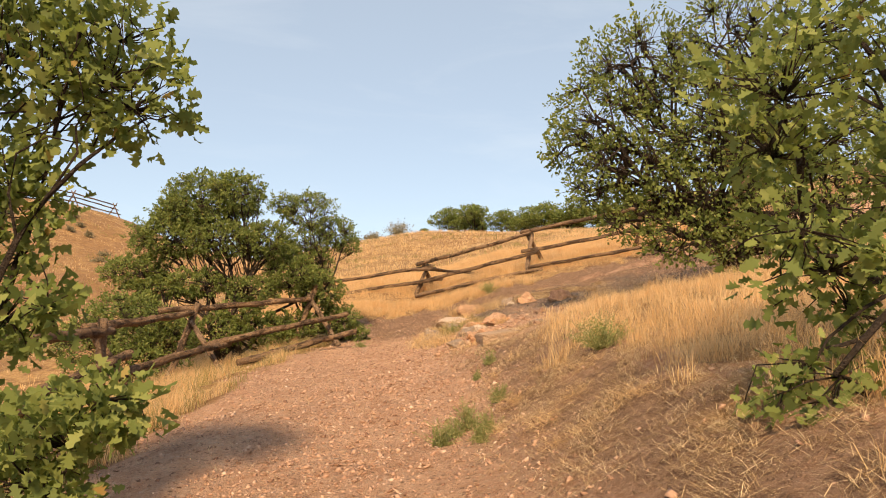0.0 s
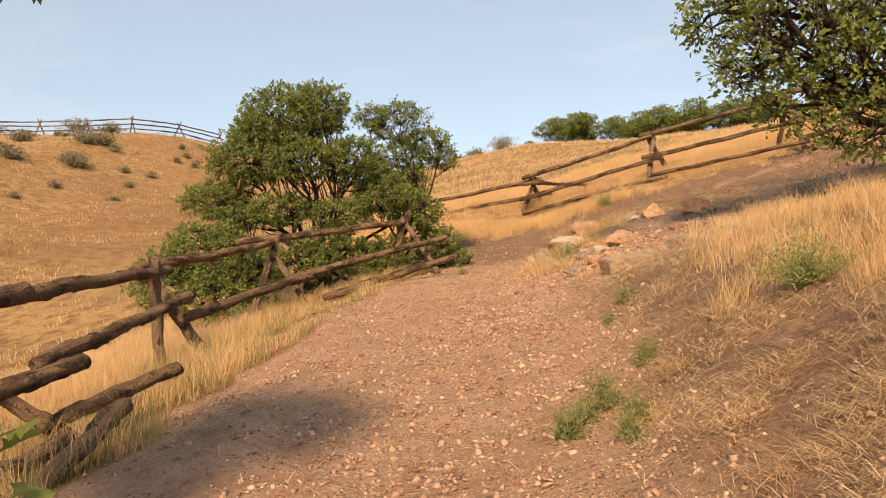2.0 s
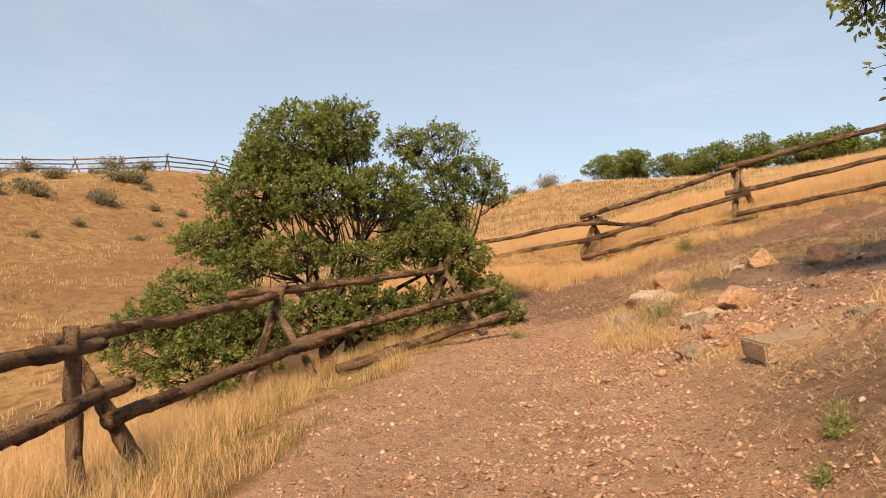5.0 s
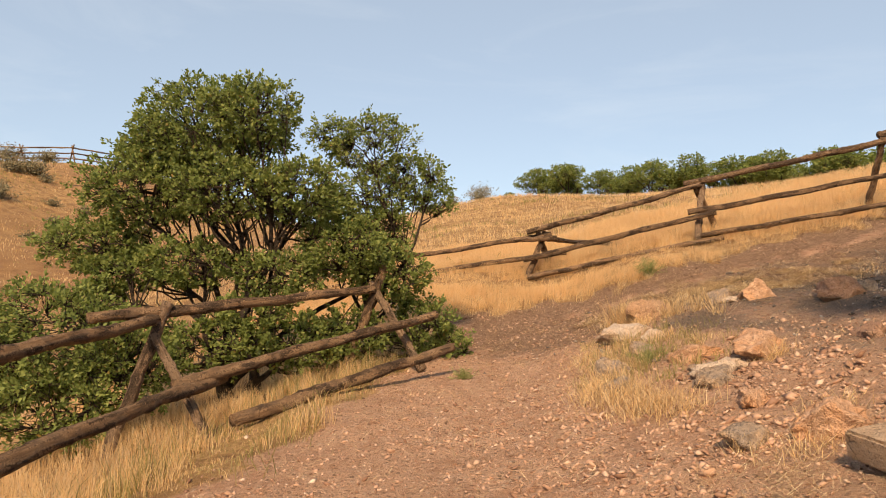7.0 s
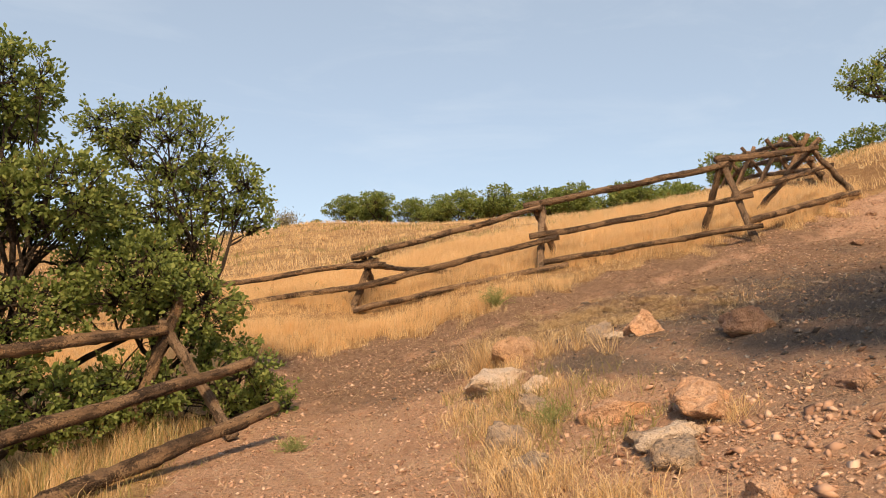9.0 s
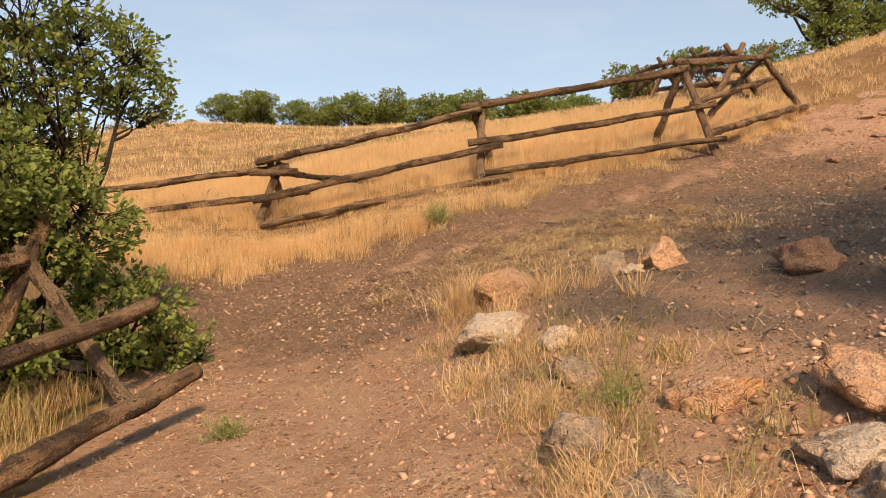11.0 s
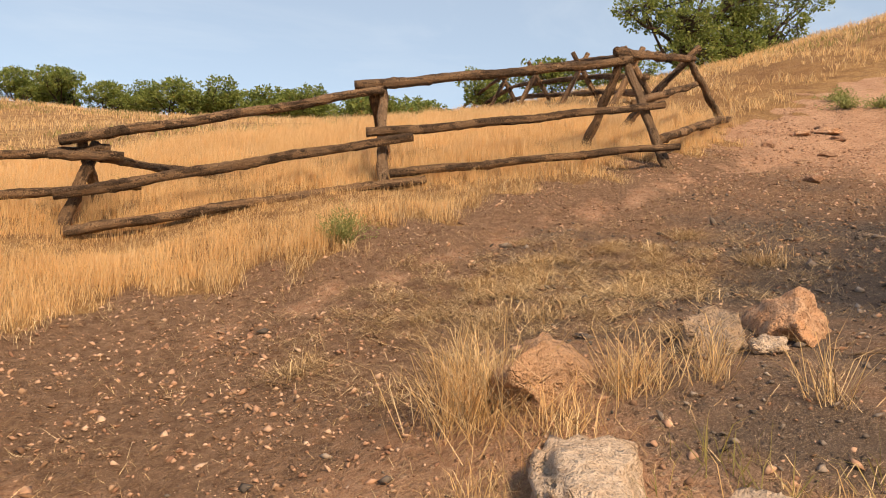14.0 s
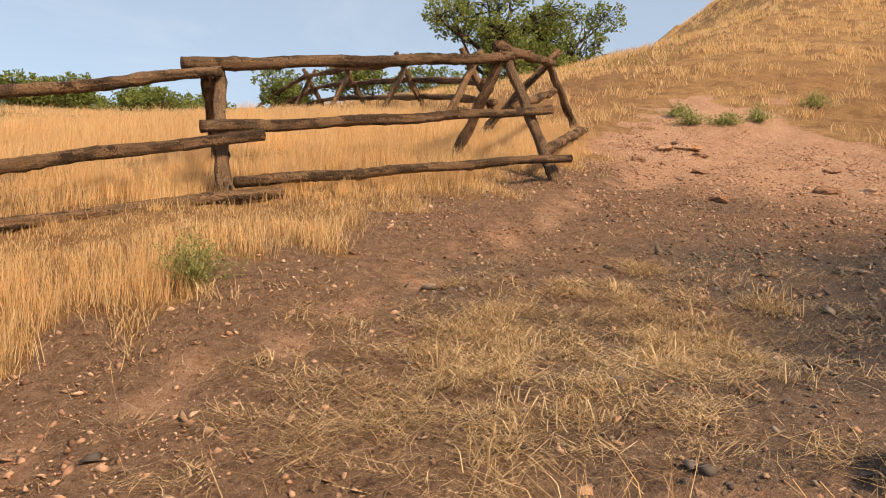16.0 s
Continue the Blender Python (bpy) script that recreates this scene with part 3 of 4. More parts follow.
def oak(name, base, puffs, twigs, leaf, label, seed, trunk_r=0.1, outline=LOBED, per=6, stems=1, group="", kind="", shell=0.45, bare=0.0, category="tree"):
    """A gambel oak: stems to the puffs (centre and radii) of its crown, boughs, twigs and rosettes of leaves."""
    rng = np.random.RandomState(seed)
    root = anchor(name, base[0], base[1], label, category, group, kind)
    o = np.array(root.matrix_basis.translation)
    puffs = [(np.array(p[:3], float), np.array(p[3:], float)) for p in puffs]
    wood, faces, caps, count = [], [], [], 0

    def tube(pts, r0, r1, sides):
        nonlocal count
        v, f, c = ring_tube(pts, np.linspace(r0, r1, len(pts)), sides, rng.randint(1 << 30), 0.1)
        wood.append(v), faces.append(f + count), caps.append(c + count)
        count += len(v)

    stem_ends = []
    mean = np.mean([p[0] for p in puffs], 0)
    trunks = []
    for s in range(stems):
        lean = rng.normal(0, 0.18 * stems ** 0.5, 3) * np.array([1, 1, 0])
        top = o + (mean - o) * 0.45 + lean * np.linalg.norm(mean - o) * 0.6
        start = o + np.array([rng.normal(0, 0.12 * (stems - 1) ** 0.5), rng.normal(0, 0.12 * (stems - 1) ** 0.5), -0.15])
        trunk = bent(start, top, 9, rng, 0.07)
        trunks.append((trunk, np.linspace(trunk_r * rng.uniform(0.75, 1), trunk_r * 0.55, 9)))
        stem_ends.append(trunk)
    total = sum(r.prod() ** (2 / 3) for _, r in puffs)
    tips, ways = [], []
    for c, r in puffs:
        t = min(stem_ends, key=lambda q: np.linalg.norm(q[-1] - c) + rng.uniform(0, 0.4))
        a = t[rng.randint(5, 9)]
        bough = bent(a, c + r * rng.uniform(-0.25, 0.25, 3), 8, rng, 0.1)
        tube(bough, trunk_r * 0.5, trunk_r * 0.18, 6)
        n = max(6, int(twigs * r.prod() ** (2 / 3) / total))
        d = rng.normal(size=(n, 3))
        d /= np.linalg.norm(d, axis=1)[:, None]
        e = c + d * r * (rng.uniform(shell, 1.0, (n, 1)) ** 0.6) * rng.uniform(0.82, 1.1, (n, 1))
        subs = max(3, n // 14)
        hubs = []
        for k in range(subs):
            q = bough[rng.randint(3, 8)]
            hub = q + (e[k] - q) * 0.75
            tube(bent(q, hub, 5, rng, 0.13), trunk_r * 0.2, trunk_r * 0.08, 5)
            hubs.append(hub)
        hubs = np.array(hubs)
        for k in range(n):
            h = hubs[np.argmin(np.linalg.norm(hubs - e[k], axis=1))]
            if np.linalg.norm(h - e[k]) > 1e-3:
                tube(bent(h, e[k], 3, rng, 0.12), max(0.006, trunk_r * 0.07), 0.003, 3)
            if rng.uniform() > bare:
                tips.append(e[k]), ways.append((e[k] - h) / (np.linalg.norm(e[k] - h) + 0.1) + d[k] * 0.6)
    v, f, c = [], [], []
    n = 0
    for pts, rad in trunks:
        tv, tf, tc = ring_tube(pts, rad, 9, rng.randint(1 << 30), 0.14)
        v.append(tv), f.append(tf + n), c.append(tc + n)
        n += len(tv)
    part_mesh("trunk", mesh_of("trunk", np.concatenate(v) - o, [np.concatenate(f), np.concatenate(c)], BARK, True), root)
    part_mesh("branchwork", mesh_of("branchwork", np.concatenate(wood) - o, [np.concatenate(faces), np.concatenate(caps)], BARK, True), root)["kind"] = "stuff"
    tips, ways = np.array(tips), np.array(ways)
    n = len(tips) * per
    p = np.repeat(tips, per, 0) + rng.normal(0, leaf * 0.55, (n, 3))
    w = np.repeat(ways, per, 0) * 0.7 + rng.normal(0, 0.75, (n, 3)) + np.array([0, 0, 0.12])
    size = leaf * rng.uniform(0.6, 1.25, n)
    part_mesh("crown", leaf_cloud("crown", p - o, w, size, outline, LEAF, rng), root, "lobed green leaves in loose clusters")["kind"] = "stuff"
    return root


def ground_z(x, y):
    return float(surface(np.array(float(x)), np.array(float(y))))


# the oak that overhangs the path's start on the downhill side
oak("oak_tree", (-3.5, 4.1), [(-2.35, 4.2, 3.0, .6, .5, .5), (-1.76, 4.3, 2.85, .34, .35, .28), (-2.45, 4.2, 2.3, .5, .45, .4), (-1.95, 4.3, 3.25, .42, .45, .36), (-2.7, 4.2, 3.6, .7, .6, .5), (-2.3, 4.1, 1.7, .42, .4, .3), (-2.85, 4.2, 1.4, .42, .45, .4), (-3.0, 4.2, 2.7, .6, .6, .5)], 640, 0.10, "young oak with rustling green leaves leaning over the path", 11, 0.045, LOBED, 6, 1, shell=0.2)
oak("oak_shrub", (-1.95, 3.85), [(-1.65, 3.8, 1.2, .26, .3, .22), (-1.95, 3.8, .98, .32, .3, .25), (-1.8, 3.7, .72, .25, .26, .18), (-2.3, 3.9, 1.0, .3, .3, .3)], 190, 0.09, "low oak sprout with green leaves at the path's edge", 12, 0.02, LOBED, 7, 3, shell=0.2, category="shrub")
# the oak whose sprays hang in from the uphill side
oak("oak_tree", (3.5, 4.5), [(1.80, 4.0, 2.75, .5, .5, .45), (2.4, 4.2, 3.3, .6, .6, .45), (1.8, 3.7, 1.95, .42, .40, .30), (1.70, 3.6, 1.30, .34, .30, .24), (2.3, 4.0, 1.75, .5, .45, .35), (2.7, 4.2, 2.5, .5, .5, .4), (1.95, 3.7, .98, .3, .26, .18)], 430, 0.088, "oak with long leafy sprays hanging over the bank", 13, 0.07, LOBED, 6, 1, shell=0.15)
oak("oak_tree", (5.0, 13.2), [(2.55, 12.6, 5.3, .9, 1.0, .75), (3.4, 12.9, 6.3, 1.2, 1.2, .9), (3.0, 12.4, 4.35, 1.0, 1.0, .65), (4.4, 12.6, 5.3, 1.3, 1.2, 1.0), (4.2, 12.3, 3.9, 1.2, 1.1, .8), (5.3, 13.0, 6.9, 1.5, 1.4, 1.0), (5.9, 12.8, 5.2, 1.5, 1.4, 1.2), (5.3, 12.3, 3.5, 1.3, 1.1, .7), (3.9, 12.1, 3.15, .9, .8, .5), (4.9, 11.9, 3.0, 1.0, .8, .5), (3.0, 12.3, 3.5, .6, .6, .4), (2.15, 12.5, 4.7, .55, .6, .42), (2.5, 12.4, 4.0, .6, .6, .4), (6.6, 12.8, 3.9, 1.3, 1.2, 1.0), (4.4, 12.1, 4.6, 1.0, .9, .7)], 3800, 0.075, "spreading gambel oak on the slope above the path", 14, 0.15, SIMPLE * np.array([0.9, 1]), 7, 2)
# the round oak behind the fence and its companions
oak("oak_tree", (-5.0, 17.9), [(-5.6, 17.8, 4.75, 1.0, 1.0, .8), (-4.75, 17.6, 4.9, .75, .9, .6), (-6.4, 17.8, 3.95, .95, 1.0, .6), (-7.1, 17.8, 3.15, .85, .9, .42), (-5.0, 17.3, 3.85, .9, .8, .45), (-4.1, 17.6, 3.85, .75, .8, .5), (-3.5, 17.9, 3.1, .75, .8, .5), (-2.9, 18.2, 2.75, .6, .6, .5), (-2.5, 18.5, 2.0, .5, .6, .5), (-4.3, 17.4, 2.7, .65, .6, .35), (-3.4, 17.9, 1.9, .6, .5, .4), (-2.1, 18.75, 1.75, .35, .4, .3), (-5.0, 17.0, 1.75, .8, .5, .4), (-4.0, 17.3, 1.8, .7, .5, .4), (-6.2, 16.9, 1.75, .8, .5, .5), (-6.9, 17.5, 2.3, .5, .6, .3), (-5.6, 17.5, 2.85, .8, .7, .36), (-6.5, 17.5, 2.75, .6, .6, .3), (-4.6, 17.3, 2.2, .6, .5, .3), (-6.1, 17.9, 4.5, .8, .8, .5)], 5600, 0.052, "round gambel oak with crooked stems behind the log fence", 15, 0.085, SIMPLE * np.array([0.95, 1]), 17, 5, shell=0.45)
oak("oak_shrub", (-6.4, 15.9), [(-6.5, 15.9, 1.9, 1.0, .9, .7), (-7.2, 15.8, 1.5, .8, .8, .6), (-5.7, 16.1, 1.5, .7, .7, .55), (-6.2, 15.4, 1.1, .8, .6, .45)], 1500, 0.054, "low dense oak shrub behind the log fence", 16, 0.04, SIMPLE * np.array([0.85, 1]), 13, 4, shell=0.55, category="shrub")
oak("oak_tree", (-3.7, 19.3), [(-3.3, 18.8, 4.75, .8, .7, .5), (-2.65, 18.9, 4.25, .6, .6, .4), (-3.95, 18.9, 4.95, .45, .5, .32), (-3.3, 18.8, 4.0, .75, .6, .42), (-2.35, 18.9, 3.9, .38, .4, .25), (-3.95, 18.7, 3.7, .6, .6, .4), (-3.1, 18.7, 3.45, .55, .5, .35)], 1300, 0.054, "slender oak with a few bare twigs beside the round oak", 17, 0.06, SIMPLE * np.array([0.85, 1]), 11, 2, shell=0.4, bare=0.08)


def far_oak(seed, label="distant gambel oak in the thicket beyond the dry field"):
    r = random.Random(seed)
    puffs = [(r.uniform(-1.9, 1.9), 4000 + r.uniform(-1.2, 1.2), r.uniform(1.3, 3.3), r.uniform(.8, 1.3), r.uniform(.8, 1.3), r.uniform(.55, .9)) for _ in range(9)]
    z = ground_z(0, 4000)
    puffs = [(x, y, zz + z, a, b, c) for x, y, zz, a, b, c in puffs]
    return oak("oak_tree", (0, 4000), puffs, 460, 0.17, label, seed, 0.12, SIMPLE, 11, 3, "oak thicket")


patterns = [far_oak(s) for s in (31, 32, 33)]
SPOTS = [(0.6 + 1.25 * k + 0.4 * math.sin(k * 5.1), 60.5 - 0.30 * k + 2.2 * math.sin(k * 1.7), float(np.interp(k, [0, 3, 6, 12, 26], [.58, .80, 1.05, 1.2, 1.25])) + 0.10 * math.sin(k * 2.3)) for k in range(26)]
SPOTS += [(20, 52, .5), (24, 50, .62), (27.5, 47, .66), (-1.4, 62, .3), (-11, 66, .25), (22.5, 53, .6), (29, 52, .7), (31.5, 49.5, .7), (26, 55, .75), (18.5, 49, .42)]
for k, (x, y, s) in enumerate(SPOTS):
    m = Matrix.Translation(at_ground(x, y, -0.3 * s)) @ Matrix.Rotation(k * 2.1, 4, "Z") @ Matrix.Diagonal((s * 1.1, s * 1.1, s, 1))
    if k < 3:
        patterns[k].matrix_basis = m
    else:
        copy_thing(patterns[k % 3], m)
for k, (x, y, s) in enumerate([(20.6, 41.0, 1.15), (23.6, 40.2, 1.25), (18.4, 43.5, 0.9), (26.5, 41.5, 1.2)]):
    m = Matrix.Translation(at_ground(x, y, -0.3)) @ Matrix.Rotation(3.3 + k * 1.7, 4, "Z") @ Matrix.Diagonal((s, s, s, 1))
    tagged(copy_thing(patterns[(k + 2) % 3], m), "dark green oak standing on the dry hillside", group="hillside oaks")
for k, (x, y, s, seed) in enumerate([(20.6, 34.6, 1.4, 61), (24.6, 34.2, 1.15, 62), (28.5, 36.5, 0.6, 63)]):
    z, r = ground_z(x, y), random.Random(seed)
    crown = [(x + s * r.uniform(-2.2, 2.2), y + s * r.uniform(-1.3, 1.3), z + s * r.uniform(0.1, 2.6), s * r.uniform(.6, 1.0), s * r.uniform(.6, 1.0), s * r.uniform(.35, .6)) for _ in range(14)]
    oak("oak_tree", (x, y), crown, 1300, 0.12, "dark green oak standing on the dry hillside", seed, 0.16, SIMPLE, 8, 3, "hillside oaks")


def shrub(name, x, y, r, h, mat, count, leaf, label, seed, group=""):
    """A twiggy low shrub: thin stems fanning up from one root with small leaves along them."""
    rng = np.random.RandomState(seed)
    root = anchor(name, x, y, label, "shrub", group)
    d = rng.normal(size=(count, 3)) * np.array([r, r, 0.1]) * 0.55
    tip = d + np.array([0, 0, 1]) * h * rng.uniform(0.55, 1.0, (count, 1)) * np.clip(1.15 - np.linalg.norm(d[:, :2], axis=1) / r * 0.5, 0.3, 1)[:, None]
    v, f, c, n = [], [], [], 0
    for t in tip[:min(count, 60)]:
        a, b, e = ring_tube(bent(rng.normal(0, 0.03, 3) * np.array([1, 1, 0]), t, 4, rng, 0.06), np.linspace(0.004, 0.0015, 4), 3, rng.randint(1 << 30))
        v.append(a), f.append(b + n), c.append(e + n)
        n += len(a)
    part_mesh("stem", mesh_of("stem", np.concatenate(v), [np.concatenate(f), np.concatenate(c)], mat), root)["kind"] = "stuff"
    per = 16
    s = rng.uniform(0.25, 1.05, (count * per, 1))
    p = np.repeat(tip, per, 0) * s + rng.normal(0, leaf * 0.7, (count * per, 3))
    p[:, 2] = np.abs(p[:, 2])
    w = np.repeat(tip, per, 0) / h * 0.5 + rng.normal(0, 0.9, (count * per, 3)) + np.array([0, 0, 0.2])
    part_mesh("leaves", leaf_cloud("leaves", p, w, leaf * rng.uniform(0.6, 1.4, count * per), SIMPLE * np.array([0.55, 1]), mat, rng), root)["kind"] = "stuff"
    return root


SAGE_SPOTS = [(-31.3, 50.5, 1.5, 1.0), (-30.2, 51.2, 1.1, .9), (-27.9, 44.6, .9, .9), (-28.6, 44.9, .7, .6), (-30.1, 41.6, .8, .7), (-31.0, 41.9, .9, .6), (-41.8, 51.8, 1.4, 1.0), (-26.3, 47.0, .45, .4), (-25.1, 47.9, .4, .35), (-26.0, 39.6, .4, .35), (-36.3, 51.0, 1.1, .8), (-31.3, 39.7, .8, .6), (-36.5, 57.6, 1.5, 1.3), (-44.0, 57.8, 1.3, 1.0), (-33.5, 57.5, 1.0, .7), (-22, 66, 1.0, .9), (-10, 60, 1.2, .8), (-7, 60, .9, .6), (-3.5, 60, 1.2, 1.2), (-5.5, 60, .7, .7), (-12, 61, 1.0, .7), (11.8, 22.9, .28, .32), (12.2, 22.4, .34, .36), (12.9, 22.1, .3, .42), (14.9, 21.7, .32, .5), (12.3, 23.3, .25, .35)]
scatterer = random.Random(5)
SAGE_SPOTS += [(scatterer.uniform(-44, -20), scatterer.uniform(32, 57), scatterer.uniform(.25, .6), scatterer.uniform(.2, .45)) for _ in range(26)]
for k, (x, y, r, h) in enumerate(SAGE_SPOTS):
    near = x > 5
    shrub("sagebrush", x, y, r, h * 0.6 if near else h, WEED if near else SAGE, 90 if r > 0.6 else 40, 0.05 if near else 0.13 if r > 0.6 else 0.09, "olive green tuft of brush beside the worn track" if near else "grey-brown sagebrush clump on the dry hillside", 200 + k, "brush by the track" if near else "sagebrush on the hillside")
shrub("sagebrush", 1.45, 7.15, 0.30, 0.30, WEED, 150, 0.022, "dull green low shrub among dry grass on the bank", 240)
shrub("sagebrush", 1.27, 21.58, 0.24, 0.36, WEED, 130, 0.022, "small green shrub at the edge of the golden grass", 241)
for k, (x, y, r, h) in enumerate([(-0.02, 6.55, .13, .20), (0.22, 6.95, .11, .24), (0.38, 6.55, .12, .13), (0.10, 6.78, .08, .12), (0.52, 7.45, .09, .12), (0.30, 6.25, .08, .10)]):
    shrub("weed", x, y, r, h, WEED, 60, 0.018, "small leafy green weed at the path's edge", 242 + k, "weeds by the path")
shrub("weed", 0.56, 9.35, 0.10, 0.07, WEED, 50, 0.02, "flat green weed on the stony path", 249, "weeds by the path")
shrub("weed", 0.40, 9.0, 0.06, 0.05, WEED, 30, 0.018, "flat green weed on the stony path", 250, "weeds by the path")
shrub("weed", 0.20, 15.3, 0.16, 0.16, WEED, 50, 0.02, "dull green weed beside the stones", 251, "weeds by the path")
shrub("weed", -1.75, 16.6, 0.15, 0.12, WEED, 50, 0.02, "small green weed beside the low rail", 252, "weeds by the path")


# ---- stones ----
def stone(x, y, size, mat, label, seed, sink=0.25, turn=0.0, cut=11, name="stone", group="stones by the path", lift=0.0):
    """An angular boulder: a sphere cut by flat planes, then roughened."""
    rng = np.random.RandomState(seed)
    bm = bmesh.new()
    bmesh.ops.create_icosphere(bm, subdivisions=4, radius=1.0)
    planes = [(Vector(rng.normal(size=3)).normalized(), rng.uniform(0.46, 0.80)) for _ in range(cut)]
    for v in bm.verts:
        p = v.co.copy()
        for n, d in planes:
            k = p.dot(n) - d
            if k > 0:
                p -= n * k * 0.92
        q = p * 2.1 + Vector((seed * 3.7, 0, 0))
        p *= 1.22 + 0.30 * noise.noise(q) + 0.16 * noise.noise(q * 2.7) - 0.14 * abs(noise.noise(q * 4)) + 0.06 * noise.noise(q * 11) + 0.03 * noise.noise(q * 23)
        v.co = Vector((p.x * size[0] / 2, p.y * size[1] / 2, p.z * size[2] / 2))
    me = bpy.data.meshes.new(name)
    for face in bm.faces:
        face.smooth = True
    bm.to_mesh(me)
    bm.free()
    me.materials.append(mat)
    ob = tagged(new(name, me), label, "stone", group)
    ob.matrix_basis = Matrix.Translation(at_ground(x, y, size[2] * (0.42 - sink) + lift)) @ pose(0, 0, 0, 0, 0, turn)
    return ob


STONES = [
    (0.58, 14.98, (.46, .40, .40), ORANGE, "rough orange-tan boulder beside the footpath", 20),
    (1.05, 14.48, (.72, .42, .36), ORANGE, "broad orange-tan boulder with a lit face", 50),
    (-0.17, 14.95, (.34, .32, .34), GREYROCK, "pale grey pitted stone in straw", 10),
    (-0.20, 14.35, (.42, .38, .30), GREYROCK, "grey stone half sunk in straw", 70),
    (0.58, 14.10, (.46, .34, .26), PALE, "pale slab of stone with a smooth top", 30),
    (0.42, 13.72, (.38, .34, .28), GREYROCK, "rough dark grey stone", 95),
    (0.22, 17.05, (.78, .54, .29), PALE, "pale whitish boulder in dry grass", 40),
    (0.44, 16.47, (.36, .30, .24), PALE, "pale cream stone in dry grass", 15),
    (0.23, 15.80, (.28, .24, .28), GREYROCK, "small grey upright stone", 80),
    (0.66, 17.85, (.64, .50, .62), TAN, "rounded tan boulder behind a tall grass tuft", 60),
    (1.48, 17.52, (.36, .30, .34), GREYROCK, "grey craggy stone beside an orange one", 33),
    (1.88, 17.36, (.50, .38, .36), ORANGE, "bright orange angular stone", 65),
    (2.52, 16.35, (.50, .40, .40), REDROCK, "reddish brown low boulder", 22),
    (2.95, 16.85, (.48, .36, .24), GREYROCK, "grey low boulder on trodden gravel", 44),
    (0.66, 11.98, (.58, .42, .32), ORANGE, "pale orange broken stone beside the concrete block", 25),
    (0.26, 12.10, (.32, .26, .22), GREYROCK, "brown stone half buried in earth", 35),
    (1.45, 11.50, (.46, .32, .16), GREYROCK, "flat grey slab of stone", 55),
    (0.46, 14.10, (.30, .26, .18), GREYROCK, "low brown stone in loose gravel", 75),
    (0.50, 12.90, (.30, .26, .22), ORANGE, "small orange stone in loose gravel", 88),
    (1.75, 13.95, (.42, .32, .18), REDROCK, "low reddish stone on dark gravel", 91),
    (6.9, 20.4, (.22, .18, .12), REDROCK, "small reddish stone on the worn track", 93),
    (9.0, 21.5, (.24, .2, .13), REDROCK, "small reddish stone on the worn track", 94),
    (8.9, 19.9, (.40, .3, .16), REDROCK, "reddish stone on the worn track", 96),
    (9.3, 19.5, (.24, .2, .12), PALE, "small pale stone on the worn track", 97),
    (8.75, 22.35, (.26, .22, .20), REDROCK, "small reddish stone on the worn track", 101),
    (9.75, 22.45, (.34, .26, .16), ORANGE, "flat pale stone on the worn track", 102),
    (10.1, 22.2, (.42, .30, .17), ORANGE, "flat pale stone on the worn track", 103),
    (10.35, 22.45, (.26, .22, .15), REDROCK, "small reddish stone on the worn track", 104),
    (9.95, 21.9, (.30, .22, .12), REDROCK, "small reddish stone on the worn track", 105),
    (10.66, 20.25, (.30, .24, .16), REDROCK, "small reddish stone on the worn track", 106),
    (1.52, 17.22, (.20, .16, .12), PALE, "small pale stone beside a craggy grey one", 107),
    (1.32, 11.05, (.26, .2, .16), REDROCK, "reddish broken stone beside the concrete block", 108),
    (4.9, 18.6, (.22, .15, .09), GREYROCK, "small dark stone on trodden gravel", 109),
    (2.32, 18.75, (.12, .11, .08), PALE, "small pale stone on dark gravel", 98),
]
for k, (x, y, size, mat, label, turn) in enumerate(STONES):
    stone(x, y, (size[0], size[1], size[2] * 0.92), mat, label, 500 + k, 0.37, turn)


def concrete_block(x, y, turn):
    bm = bmesh.new()
    bmesh.ops.create_cube(bm, size=1)
    bmesh.ops.scale(bm, vec=(0.58, 0.40, 0.16), verts=bm.verts)
    bmesh.ops.bevel(bm, geom=bm.edges[:], offset=0.014, segments=2, affect="EDGES")
    for v in bm.verts:
        v.co += Vector((1, 1, 1)) * 0.012 * noise.noise(v.co * 7)
    me = bpy.data.meshes.new("concrete_block")
    bm.to_mesh(me)
    bm.free()
    me.materials.append(CONCRETE)
    root = tagged(new("concrete_block", me), "worn brown-grey concrete beam end lying in gravel", "block")
    root.matrix_basis = Matrix.Translation(at_ground(x, y, 0.045)) @ pose(0, 0, 0, 5, -7, turn)
    v, f, c = ring_tube([(0.2, 0, 0.072), (0.2, 0, 0.092)], [0.02, 0.018], 8, 1)
    part_mesh("bolt", mesh_of("bolt", v, [f, c], LOG), root, "dark rusted bolt")


concrete_block(0.80, 11.22, 14)


def stick(x, y, length, turn, seed):
    """A dry forked twig lying on the ground."""
    r = np.random.RandomState(seed)
    ob_root = anchor("stick", x, y, "thin dry forked twig lying on bare earth", "stick", "sticks on the ground")
    a = np.array([0, 0, 0.012])
    d = np.array([math.cos(turn), math.sin(turn), 0.03]) * length
    main = bent(a, a + d, 7, r, 0.04)
    side = bent(main[4], main[4] + np.array([d[0] * 0.3 - d[1] * 0.25, d[1] * 0.3 + d[0] * 0.25, 0.03]), 4, r, 0.06)
    for name, pts, w in (("twig", main, 0.007), ("side_twig", side, 0.004)):
        v, f, cap = ring_tube(pts, np.linspace(w, w * 0.4, len(pts)), 5, seed)
        part_mesh(name, mesh_of(name, v, [f, cap], PALELOG), ob_root)


